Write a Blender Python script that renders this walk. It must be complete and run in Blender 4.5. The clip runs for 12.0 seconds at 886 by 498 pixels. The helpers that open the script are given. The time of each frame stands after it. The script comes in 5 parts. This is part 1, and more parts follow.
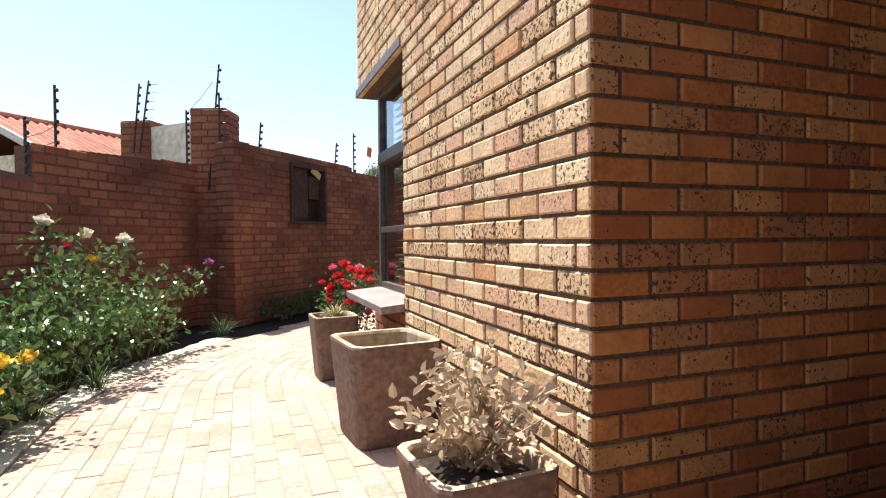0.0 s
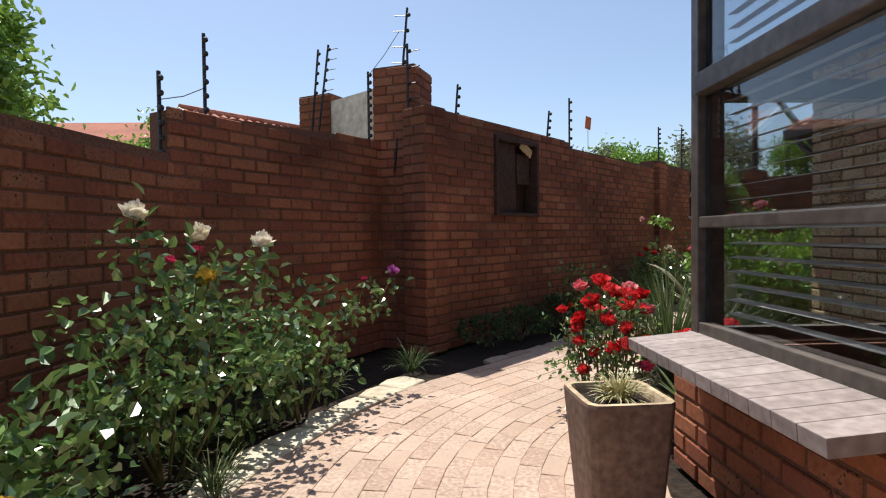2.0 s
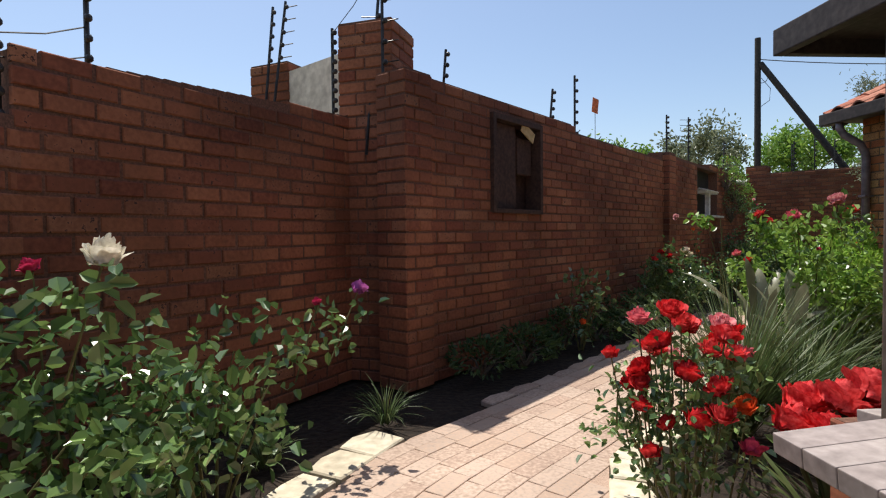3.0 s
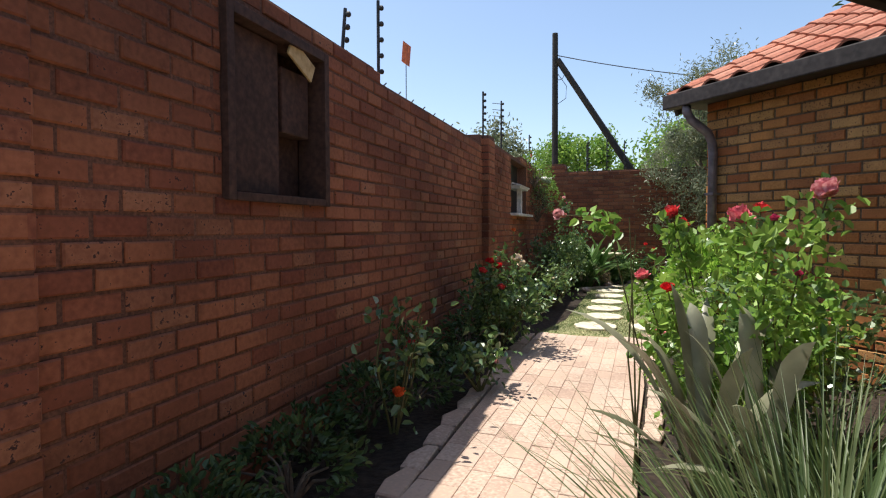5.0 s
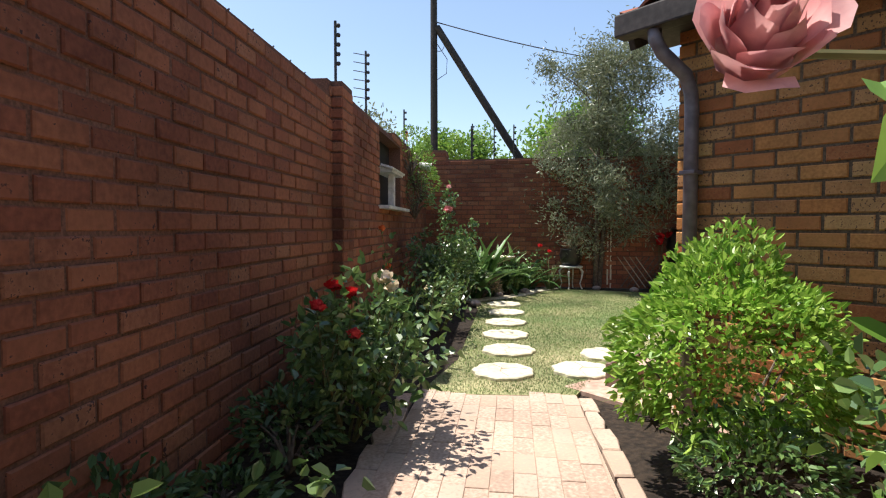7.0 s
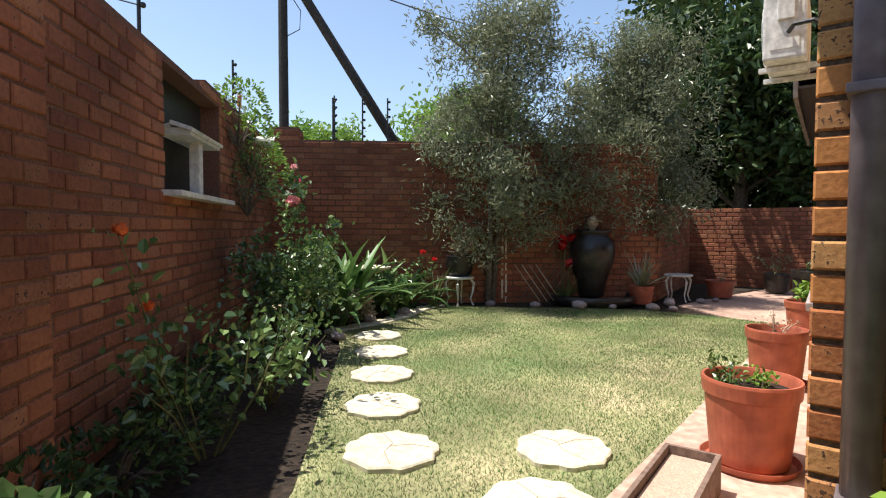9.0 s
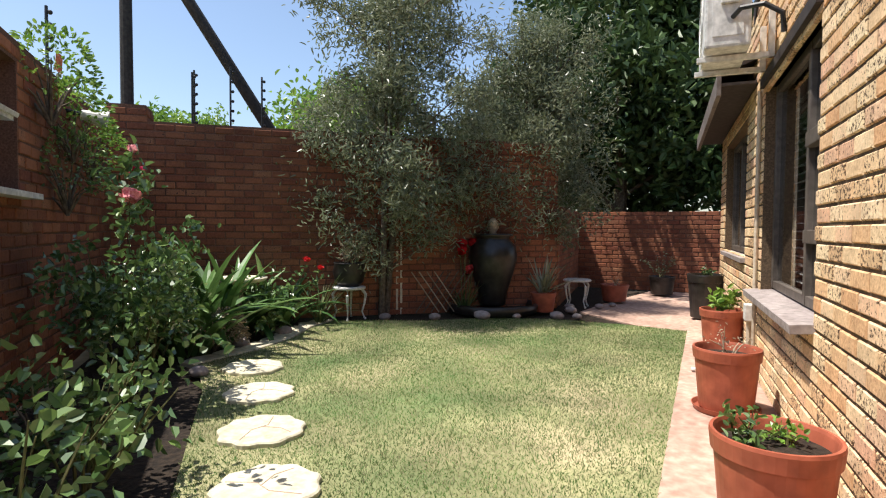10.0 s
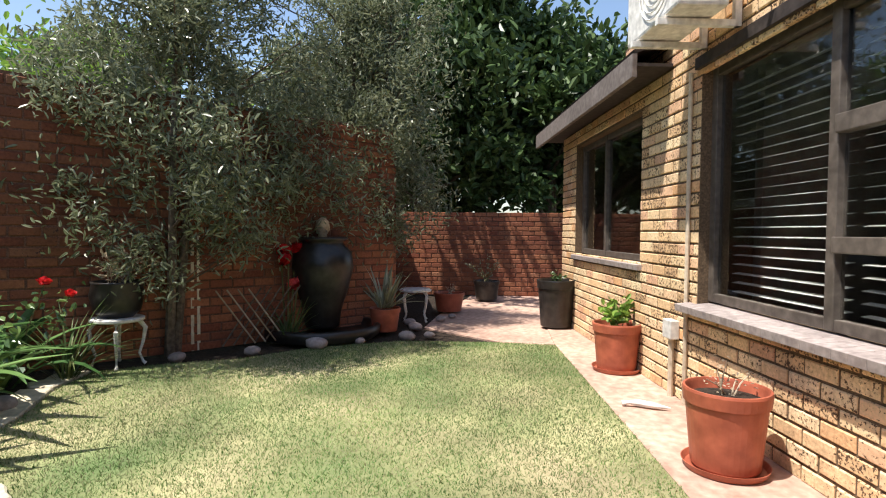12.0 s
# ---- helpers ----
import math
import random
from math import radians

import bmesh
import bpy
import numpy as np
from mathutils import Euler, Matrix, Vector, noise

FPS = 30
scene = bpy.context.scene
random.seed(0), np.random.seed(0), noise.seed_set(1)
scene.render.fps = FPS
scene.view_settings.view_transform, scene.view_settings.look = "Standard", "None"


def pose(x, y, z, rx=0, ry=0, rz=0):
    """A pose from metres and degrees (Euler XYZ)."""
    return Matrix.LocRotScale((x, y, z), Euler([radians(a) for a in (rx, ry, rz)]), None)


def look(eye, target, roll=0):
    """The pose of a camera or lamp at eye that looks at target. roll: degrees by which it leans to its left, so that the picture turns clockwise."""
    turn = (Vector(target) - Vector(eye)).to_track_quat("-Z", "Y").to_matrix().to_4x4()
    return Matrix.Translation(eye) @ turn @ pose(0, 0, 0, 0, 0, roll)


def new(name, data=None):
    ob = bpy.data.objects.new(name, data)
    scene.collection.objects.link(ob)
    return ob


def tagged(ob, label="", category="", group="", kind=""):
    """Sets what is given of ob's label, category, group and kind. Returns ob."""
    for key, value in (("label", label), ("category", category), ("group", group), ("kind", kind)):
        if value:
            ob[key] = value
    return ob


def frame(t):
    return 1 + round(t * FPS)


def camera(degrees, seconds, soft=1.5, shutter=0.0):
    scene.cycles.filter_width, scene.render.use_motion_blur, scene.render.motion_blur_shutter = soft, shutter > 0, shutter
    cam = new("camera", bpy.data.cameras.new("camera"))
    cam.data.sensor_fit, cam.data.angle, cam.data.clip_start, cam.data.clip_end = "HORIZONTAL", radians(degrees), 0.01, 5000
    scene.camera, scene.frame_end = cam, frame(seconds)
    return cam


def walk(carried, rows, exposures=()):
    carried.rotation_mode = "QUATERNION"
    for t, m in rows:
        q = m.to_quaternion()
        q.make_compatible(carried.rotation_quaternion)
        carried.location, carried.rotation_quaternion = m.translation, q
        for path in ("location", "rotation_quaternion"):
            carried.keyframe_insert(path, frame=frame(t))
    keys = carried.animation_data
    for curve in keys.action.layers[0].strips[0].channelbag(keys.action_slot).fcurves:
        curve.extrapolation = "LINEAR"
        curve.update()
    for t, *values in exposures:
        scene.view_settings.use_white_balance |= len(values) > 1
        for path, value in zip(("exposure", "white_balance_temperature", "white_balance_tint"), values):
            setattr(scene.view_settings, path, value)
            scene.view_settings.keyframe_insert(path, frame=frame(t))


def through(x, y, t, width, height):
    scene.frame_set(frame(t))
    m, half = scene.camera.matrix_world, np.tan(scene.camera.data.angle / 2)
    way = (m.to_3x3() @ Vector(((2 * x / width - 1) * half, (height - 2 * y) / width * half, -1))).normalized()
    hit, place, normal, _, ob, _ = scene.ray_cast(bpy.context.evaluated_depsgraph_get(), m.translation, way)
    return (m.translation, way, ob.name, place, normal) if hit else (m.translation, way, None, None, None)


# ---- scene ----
cam = camera(77.8, 12.0, soft=1.15)
METRES, EYE, TILT, LEAN, TURN = 13.2, 1.08, 0.0, 0.6, -20.3
ROWS = [
    (0.0, 0.0, 0.0, 0.0, 0.0, -1.08, -0.08),
    (0.5, -0.0156, 0.0334, 0.0, 7.04, -1.25, -0.14),
    (1.0, -0.0305, 0.0709, 0.002, 14.22, -1.44, -0.0),
    (1.5, -0.0471, 0.1129, 0.0026, 18.76, -1.49, -0.07),
    (2.0, -0.063, 0.156, 0.0022, 18.5, -1.66, 0.09),
    (2.5, -0.0804, 0.1979, 0.0024, 18.29, -1.76, 0.08),
    (3.0, -0.0924, 0.238, 0.004, 16.59, -1.84, 0.03),
    (3.5, -0.0997, 0.2808, 0.0054, 11.69, -1.99, -0.07),
    (5.5, -0.1026, 0.4532, 0.0076, -9.35, -2.12, -0.47),
    (6.0, -0.0926, 0.4987, 0.007, -13.02, -2.11, -0.42),
    (6.5, -0.0812, 0.5441, 0.0068, -14.61, -2.16, -0.47),
    (7.0, -0.0658, 0.5859, 0.0069, -17.54, -2.15, -0.61),
    (9.0, 0.0034, 0.7501, 0.0075, -31.11, -1.88, -0.69),
    (9.5, 0.0176, 0.7858, 0.008, -37.59, -1.78, -0.77),
    (10.0, 0.031, 0.82, 0.01, -44.04, -1.62, -0.84),
    (10.5, 0.0412, 0.8554, 0.011, -50.17, -1.55, -0.92),
    (11.0, 0.0561, 0.8867, 0.0111, -56.23, -1.45, -0.83),
    (11.5, 0.0722, 0.9163, 0.0113, -61.77, -1.4, -0.72),
    (12.0, 0.087, 0.9437, 0.0123, -68.22, -1.3, -0.72),
]
walk(cam, [(t, pose(0, 0, EYE, TILT, LEAN, TURN) @ pose(METRES * x, METRES * y, METRES * z, 90 + pitch, roll, yaw)) for t, x, y, z, yaw, pitch, roll in ROWS],
     exposures=[(0.0, 1.03), (0.6, 0.82), (1.5, 0.5), (2.5, 0.25), (3.5, 0.35), (5.5, 0.7), (7.0, 0.75), (9.0, 0.7), (10.5, 0.62), (12.0, 0.8)])

# ---- world and sun: high sun from the north-north-west ----
SUN_TURN, SUN_UP = 27.0, 68.0
world = bpy.data.worlds.new("sky")
scene.world = world
world.use_nodes = True
wn = world.node_tree.nodes
sky = wn.new("ShaderNodeTexSky")
sky.sky_type, sky.sun_disc = "NISHITA", False
sky.sun_elevation, sky.sun_rotation = radians(SUN_UP), radians(-SUN_TURN)
sky.air_density, sky.dust_density, sky.ozone_density = 1.0, 1.2, 1.0
wn["Background"].inputs[1].default_value = 0.13
world.node_tree.links.new(sky.outputs[0], wn["Background"].inputs[0])
sun = new("sun", bpy.data.lights.new("sun", "SUN"))
sun.data.energy, sun.data.angle, sun.data.color = 5.0, radians(0.55), (1.0, 0.95, 0.87)
SUN_FROM = Vector((-math.sin(radians(SUN_TURN)) * math.cos(radians(SUN_UP)), math.cos(radians(SUN_TURN)) * math.cos(radians(SUN_UP)), math.sin(radians(SUN_UP))))
sun.matrix_world = look(SUN_FROM * 30, (0, 0, 0))


# ---- materials ----
def material(name, colors, rough=0.8, scale=30.0, bump=0.3, vary=0.0, spots=None, metal=0.0, through=0.0, coat=0.0, stain=0.25, spec=0.3, depth=0.004, stain_scale=1.3):
    """colors: ramp picked piece by piece and by grain; vary: how far each piece has its own tone; spots: (colour, scale, amount)."""
    m = bpy.data.materials.new(name)
    m.use_nodes = True
    nt = m.node_tree
    n, l = nt.nodes, nt.links
    b = n["Principled BSDF"]
    b.inputs["Roughness"].default_value, b.inputs["Metallic"].default_value = rough, metal
    b.inputs["Specular IOR Level"].default_value = spec
    b.inputs["Coat Weight"].default_value = coat
    co = n.new("ShaderNodeTexCoord")
    geo, info = n.new("ShaderNodeNewGeometry"), n.new("ShaderNodeObjectInfo")
    fine, broad = n.new("ShaderNodeTexNoise"), n.new("ShaderNodeTexNoise")
    fine.inputs["Scale"].default_value, fine.inputs["Detail"].default_value = scale, 5
    broad.inputs["Scale"].default_value, broad.inputs["Detail"].default_value = stain_scale, 3
    pos = geo.outputs["Position"]
    l.new(pos, fine.inputs["Vector"]), l.new(pos, broad.inputs["Vector"])
    own = n.new("ShaderNodeMath")
    own.operation = "ADD"
    l.new(geo.outputs["Random Per Island"], own.inputs[0]), l.new(info.outputs["Random"], own.inputs[1])
    fr = n.new("ShaderNodeMath")
    fr.operation = "FRACT"
    l.new(own.outputs[0], fr.inputs[0])
    mix = n.new("ShaderNodeMix")
    mix.inputs[0].default_value = vary
    l.new(fine.outputs["Fac"], mix.inputs[2]), l.new(fr.outputs[0], mix.inputs[3])
    ramp = n.new("ShaderNodeValToRGB")
    e = ramp.color_ramp.elements
    while len(e) < len(colors):
        e.new(0.5)
    for i, c in enumerate(colors):
        lo, hi = (0.0, 1.0) if vary > 0.5 else (0.3, 0.7)
        e[i].position, e[i].color = lo + (hi - lo) * i / max(1, len(colors) - 1), (*c, 1)
    l.new(mix.outputs[0], ramp.inputs[0])
    dim = n.new("ShaderNodeMapRange")
    dim.inputs[1].default_value, dim.inputs[2].default_value = 0.3, 0.7
    dim.inputs[3].default_value, dim.inputs[4].default_value = 1 - stain, 1 + stain * 0.6
    l.new(broad.outputs["Fac"], dim.inputs[0])
    grain = n.new("ShaderNodeMapRange")
    grain.inputs[1].default_value, grain.inputs[2].default_value = 0.25, 0.75
    grain.inputs[3].default_value, grain.inputs[4].default_value = 0.78, 1.22
    l.new(fine.outputs["Fac"], grain.inputs[0])
    both = n.new("ShaderNodeMath")
    both.operation = "MULTIPLY"
    l.new(dim.outputs[0], both.inputs[0]), l.new(grain.outputs[0], both.inputs[1])
    tint = n.new("ShaderNodeMix")
    tint.data_type, tint.blend_type = "RGBA", "MULTIPLY"
    tint.inputs[0].default_value = 1.0
    l.new(ramp.outputs[0], tint.inputs[6]), l.new(both.outputs[0], tint.inputs[7])
    color = tint.outputs[2]
    if spots:
        c, s, amount = spots
        pit = n.new("ShaderNodeTexNoise")
        pit.inputs["Scale"].default_value, pit.inputs["Detail"].default_value, pit.inputs["Roughness"].default_value = s, 3, 0.65
        l.new(pos, pit.inputs["Vector"])
        add = n.new("ShaderNodeMath")
        add.operation, add.inputs[1].default_value = "MULTIPLY_ADD", 0.16
        l.new(fr.outputs[0], add.inputs[0]), l.new(pit.outputs["Fac"], add.inputs[2])
        cut = n.new("ShaderNodeMapRange")
        cut.inputs[1].default_value, cut.inputs[2].default_value = 0.74 - amount, 0.80 - amount
        l.new(add.outputs[0], cut.inputs[0])
        sp = n.new("ShaderNodeMix")
        sp.data_type = "RGBA"
        sp.inputs[7].default_value = (*c, 1)
        l.new(cut.outputs[0], sp.inputs[0]), l.new(color, sp.inputs[6])
        color = sp.outputs[2]
    l.new(color, b.inputs["Base Color"])
    bp = n.new("ShaderNodeBump")
    bp.inputs["Strength"].default_value, bp.inputs["Distance"].default_value = bump, depth
    l.new(fine.outputs["Fac"], bp.inputs["Height"]), l.new(bp.outputs[0], b.inputs["Normal"])
    if through:
        tr = n.new("ShaderNodeBsdfTranslucent")
        l.new(color, tr.inputs[0])
        ms = n.new("ShaderNodeMixShader")
        ms.inputs[0].default_value = through
        l.new(b.outputs[0], ms.inputs[1]), l.new(tr.outputs[0], ms.inputs[2])
        l.new(ms.outputs[0], n["Material Output"].inputs[0])
    return m


def glass_material(name, tint, rough=0.02):
    m = bpy.data.materials.new(name)
    m.use_nodes = True
    b = m.node_tree.nodes["Principled BSDF"]
    b.inputs["Base Color"].default_value = (*tint, 1)
    b.inputs["Transmission Weight"].default_value, b.inputs["Roughness"].default_value, b.inputs["IOR"].default_value = 1.0, rough, 1.5
    return m


BUFF = material("buff_face_brick", [(0.54, 0.22, 0.08), (0.66, 0.43, 0.235), (0.76, 0.56, 0.335), (0.64, 0.37, 0.23), (0.8, 0.62, 0.38), (0.7, 0.46, 0.25), (0.47, 0.29, 0.165)], 0.9, 60, 0.7, 0.85, ((0.1, 0.06, 0.035), 55, 0.085), stain=0.2, stain_scale=6)
# the buff brick again, with shade and warm bounce light painted into its colours
BUFF_SHADED = material("shaded_buff_face_brick", [(0.36, 0.12, 0.035), (0.48, 0.22, 0.07), (0.33, 0.11, 0.04), (0.52, 0.29, 0.11), (0.26, 0.085, 0.04)], 0.9, 60, 0.5, 0.85, ((0.08, 0.045, 0.03), 60, 0.04), stain=0.2, stain_scale=6)
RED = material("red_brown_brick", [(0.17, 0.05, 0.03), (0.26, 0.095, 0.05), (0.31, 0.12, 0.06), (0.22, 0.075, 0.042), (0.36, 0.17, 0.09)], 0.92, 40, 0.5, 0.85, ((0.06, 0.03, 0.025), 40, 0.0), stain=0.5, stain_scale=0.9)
MORTAR = material("mortar", [(0.1, 0.065, 0.04), (0.17, 0.115, 0.07)], 0.95, 80, 0.5, 0.0)
MORTAR_DARK = material("dark_mortar", [(0.12, 0.06, 0.04), (0.18, 0.09, 0.06)], 0.95, 80, 0.5, 0.0)
PAVER = material("clay_paver", [(0.39, 0.275, 0.21), (0.44, 0.325, 0.25), (0.47, 0.355, 0.28), (0.42, 0.3, 0.225)], 0.85, 50, 0.4, 0.45, stain=0.18)
SAND = material("joint_sand", [(0.4, 0.28, 0.21), (0.47, 0.34, 0.26)], 0.95, 120, 0.5)
FLAG = material("cream_flagstone", [(0.6, 0.52, 0.38), (0.7, 0.63, 0.48)], 0.85, 18, 0.6, 0.4, stain=0.25)
STONE = material("pale_step_stone", [(0.55, 0.5, 0.36), (0.66, 0.61, 0.45)], 0.9, 22, 0.6, 0.3, stain=0.2)
SOIL = material("garden_soil", [(0.016, 0.011, 0.008), (0.04, 0.027, 0.018)], 0.95, 25, 1.0, depth=0.02)
LAWN = material("lawn_earth", [(0.15, 0.21, 0.08), (0.27, 0.27, 0.13), (0.4, 0.34, 0.2)], 0.95, 0.9, 0.8, depth=0.01, stain=0.35)
BLADE = material("grass_blade", [(0.07, 0.17, 0.04), (0.1, 0.215, 0.05), (0.16, 0.245, 0.07), (0.25, 0.275, 0.125), (0.35, 0.31, 0.19)], 0.75, 0.7, 0.0, 0.45, through=0.35, stain=0.45, stain_scale=0.8)
SLAB = material("pink_cement_slab", [(0.43, 0.27, 0.205), (0.51, 0.35, 0.275)], 0.9, 14, 0.4, stain=0.25)
EARTH = material("veld_ground", [(0.2, 0.17, 0.09), (0.27, 0.22, 0.12)], 0.95, 2, 0.4)
PLASTER = material("cream_plaster", [(0.62, 0.55, 0.45), (0.7, 0.64, 0.54)], 0.9, 12, 0.3)
TIMBER = material("dark_fascia", [(0.03, 0.024, 0.022), (0.05, 0.04, 0.037)], 0.6, 20, 0.2, spec=0.25)
FASCIA = material("grey_brown_fascia", [(0.16, 0.13, 0.12), (0.21, 0.18, 0.165)], 0.5, 20, 0.2)
FRAME = material("bronze_window_frame", [(0.085, 0.068, 0.056), (0.12, 0.098, 0.082)], 0.42, 20, 0.1, spec=0.5)
SILL = material("pink_fibre_sill", [(0.29, 0.24, 0.225), (0.35, 0.3, 0.28)], 0.8, 25, 0.25, 0.3)
GLASS = glass_material("window_glass", (0.72, 0.76, 0.78))
BLIND = material("blind_slat", [(0.58, 0.56, 0.52), (0.64, 0.62, 0.58)], 0.6, 10, 0.05)
# the rooms' dimness is put into this dark wall colour
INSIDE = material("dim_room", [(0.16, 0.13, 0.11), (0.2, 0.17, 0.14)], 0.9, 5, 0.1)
TILE = material("terracotta_roof_tile", [(0.3, 0.09, 0.05), (0.4, 0.15, 0.09), (0.45, 0.2, 0.13)], 0.8, 30, 0.4, 0.7)
POT_BROWN = material("brown_concrete_pot", [(0.15, 0.098, 0.075), (0.2, 0.135, 0.105)], 0.8, 30, 0.4, stain=0.2)
POT_IN = material("pot_lining", [(0.42, 0.32, 0.2), (0.52, 0.41, 0.27)], 0.9, 25, 0.5, stain=0.4, stain_scale=5)
TERRA = material("terracotta_plastic", [(0.34, 0.085, 0.045), (0.4, 0.11, 0.06)], 0.5, 10, 0.08, spec=0.45, stain=0.12)
RUST = material("rusty_steel", [(0.055, 0.03, 0.022), (0.085, 0.045, 0.032)], 0.8, 30, 0.3)
METAL_DARK = material("dark_steel", [(0.03, 0.03, 0.032), (0.055, 0.052, 0.05)], 0.45, 30, 0.2, metal=0.4)
PIPE = material("brown_downpipe", [(0.12, 0.095, 0.1), (0.16, 0.13, 0.135)], 0.4, 15, 0.05, spec=0.5)
WHITE = material("white_painted_metal", [(0.62, 0.6, 0.56), (0.72, 0.7, 0.66)], 0.5, 20, 0.1)
CONDUIT = material("cream_conduit", [(0.55, 0.45, 0.33), (0.62, 0.52, 0.4)], 0.6, 20, 0.1)
DARKPOT = material("charcoal_glaze", [(0.014, 0.012, 0.011), (0.03, 0.026, 0.023)], 0.36, 12, 0.15, spec=0.5)
BARK = material("grey_bark", [(0.1, 0.075, 0.055), (0.17, 0.135, 0.1)], 0.95, 25, 1.0, depth=0.01)
POLE = material("tarred_pole", [(0.025, 0.022, 0.02), (0.05, 0.043, 0.038)], 0.7, 25, 0.4)
STEM = material("green_stem", [(0.09, 0.1, 0.035), (0.14, 0.12, 0.05)], 0.7, 20, 0.1)
ROSE_LEAF = material("rose_leaf", [(0.045, 0.1, 0.034), (0.09, 0.17, 0.05), (0.19, 0.29, 0.08), (0.065, 0.13, 0.05)], 0.3, 12, 0.1, 0.85, through=0.2, spec=0.9)
LIGHT_LEAF = material("bright_leaf", [(0.09, 0.2, 0.03), (0.18, 0.32, 0.05), (0.3, 0.44, 0.085), (0.13, 0.25, 0.04)], 0.36, 12, 0.1, 0.85, through=0.35, spec=0.5)
HEDGE_LEAF = material("hedge_leaf", [(0.12, 0.25, 0.03), (0.22, 0.4, 0.05), (0.33, 0.5, 0.08), (0.42, 0.55, 0.12)], 0.35, 12, 0.1, 0.85, through=0.35, spec=0.5)
PADDLE_LEAF = material("paddle_leaf", [(0.05, 0.12, 0.035), (0.09, 0.18, 0.05), (0.15, 0.25, 0.075)], 0.36, 8, 0.1, 0.85, through=0.15)
OLIVE_LEAF = material("olive_leaf", [(0.1, 0.125, 0.06), (0.17, 0.195, 0.105), (0.31, 0.33, 0.21), (0.13, 0.16, 0.075)], 0.36, 10, 0.1, 0.85, through=0.32, spec=0.5)
DARK_LEAF = material("dark_tree_leaf", [(0.03, 0.06, 0.022), (0.06, 0.105, 0.032), (0.1, 0.155, 0.05)], 0.4, 10, 0.1, 0.85, through=0.15)
STRAP_LEAF = material("strap_leaf", [(0.05, 0.085, 0.03), (0.09, 0.14, 0.045), (0.17, 0.19, 0.075)], 0.45, 8, 0.1, 0.8, through=0.25)
FLAX_LEAF = material("flax_leaf", [(0.14, 0.14, 0.085), (0.25, 0.25, 0.16), (0.38, 0.38, 0.27)], 0.36, 8, 0.1, 0.8, through=0.15)
DRY = material("dry_leaf", [(0.38, 0.29, 0.19), (0.5, 0.4, 0.28), (0.6, 0.5, 0.38)], 0.85, 10, 0.1, 0.8, through=0.25)
SUCCULENT = material("straw_succulent", [(0.4, 0.34, 0.17), (0.5, 0.45, 0.24), (0.28, 0.3, 0.12)], 0.6, 8, 0.1, 0.8)
PETAL = {k: material(k + "_petal", v, 0.55, 70, 0.05, 0.35, through=0.3, stain=0.1, spec=0.2) for k, v in {
    "red": [(0.5, 0.01, 0.013), (0.66, 0.025, 0.03), (0.74, 0.09, 0.09)], "white": [(0.75, 0.68, 0.5), (0.85, 0.8, 0.68)], "yellow": [(0.75, 0.5, 0.04), (0.85, 0.63, 0.12)],
    "blush": [(0.72, 0.36, 0.36), (0.85, 0.58, 0.54)], "pink": [(0.62, 0.1, 0.14), (0.74, 0.2, 0.23), (0.82, 0.42, 0.42)], "purple": [(0.35, 0.07, 0.3), (0.5, 0.14, 0.42)], "crimson": [(0.45, 0.02, 0.08), (0.6, 0.06, 0.14)], "orange": [(0.75, 0.12, 0.03), (0.8, 0.2, 0.06)], "cream": [(0.8, 0.66, 0.5), (0.85, 0.74, 0.6)]}.items()}


# ---- makers ----
def mesh(name, verts, faces, mat, parent=None, label="", smooth=False):
    me = bpy.data.meshes.new(name)
    me.from_pydata([tuple(v) for v in verts], [], faces)
    for mt in (mat if isinstance(mat, (list, tuple)) else [mat]):
        me.materials.append(mt)
    if smooth:
        me.shade_smooth()
    ob = new(name, me)
    ob.parent = parent
    if label:
        ob["label"] = label
    return ob


def part(name, bm, mat, parent=None, label="", smooth=False):
    me = bpy.data.meshes.new(name)
    bm.normal_update()
    bm.to_mesh(me)
    bm.free()
    for mt in (mat if isinstance(mat, (list, tuple)) else [mat]):
        me.materials.append(mt)
    if smooth:
        me.shade_smooth()
    ob = new(name, me)
    ob.parent = parent
    if label:
        ob["label"] = label
    return ob


def thing(name, label, category, group="", at=(0, 0, 0), turn=0):
    ob = new(name)
    ob.empty_display_size = 0.1
    ob.matrix_world = pose(*at, 0, 0, turn)
    return tagged(ob, label, category, group)


def box(bm, lo, hi, m=None, bevel=0.0):
    """A box between two corners, moved by m."""
    mid, size = [(a + b) / 2 for a, b in zip(lo, hi)], [b - a for a, b in zip(lo, hi)]
    made = bmesh.ops.create_cube(bm, size=1, matrix=(m or Matrix()) @ Matrix.Translation(mid) @ Matrix.Diagonal((*size, 1)))["verts"]
    if bevel:
        bmesh.ops.bevel(bm, geom=list({e for v in made for e in v.link_edges}), offset=bevel, segments=2, affect="EDGES", profile=0.6)


def tube(bm, points, radii, sides=8, caps=True):
    """A round rod along points, with a radius at each."""
    rings, up = [], Vector((0, 0, 1))
    pts = [Vector(p) for p in points]
    for i, p in enumerate(pts):
        d = (pts[min(i + 1, len(pts) - 1)] - pts[max(i - 1, 0)]).normalized()
        a = d.cross(up if abs(d.z) < 0.95 else Vector((1, 0, 0))).normalized()
        b = d.cross(a)
        r = radii[i] if isinstance(radii, (list, tuple)) else radii
        rings.append([bm.verts.new(p + r * (math.cos(k * math.tau / sides) * a + math.sin(k * math.tau / sides) * b)) for k in range(sides)])
    for r0, r1 in zip(rings, rings[1:]):
        for k in range(sides):
            bm.faces.new((r0[k], r0[(k + 1) % sides], r1[(k + 1) % sides], r1[k]))
    if caps:
        bm.faces.new(rings[0][::-1]), bm.faces.new(rings[-1])


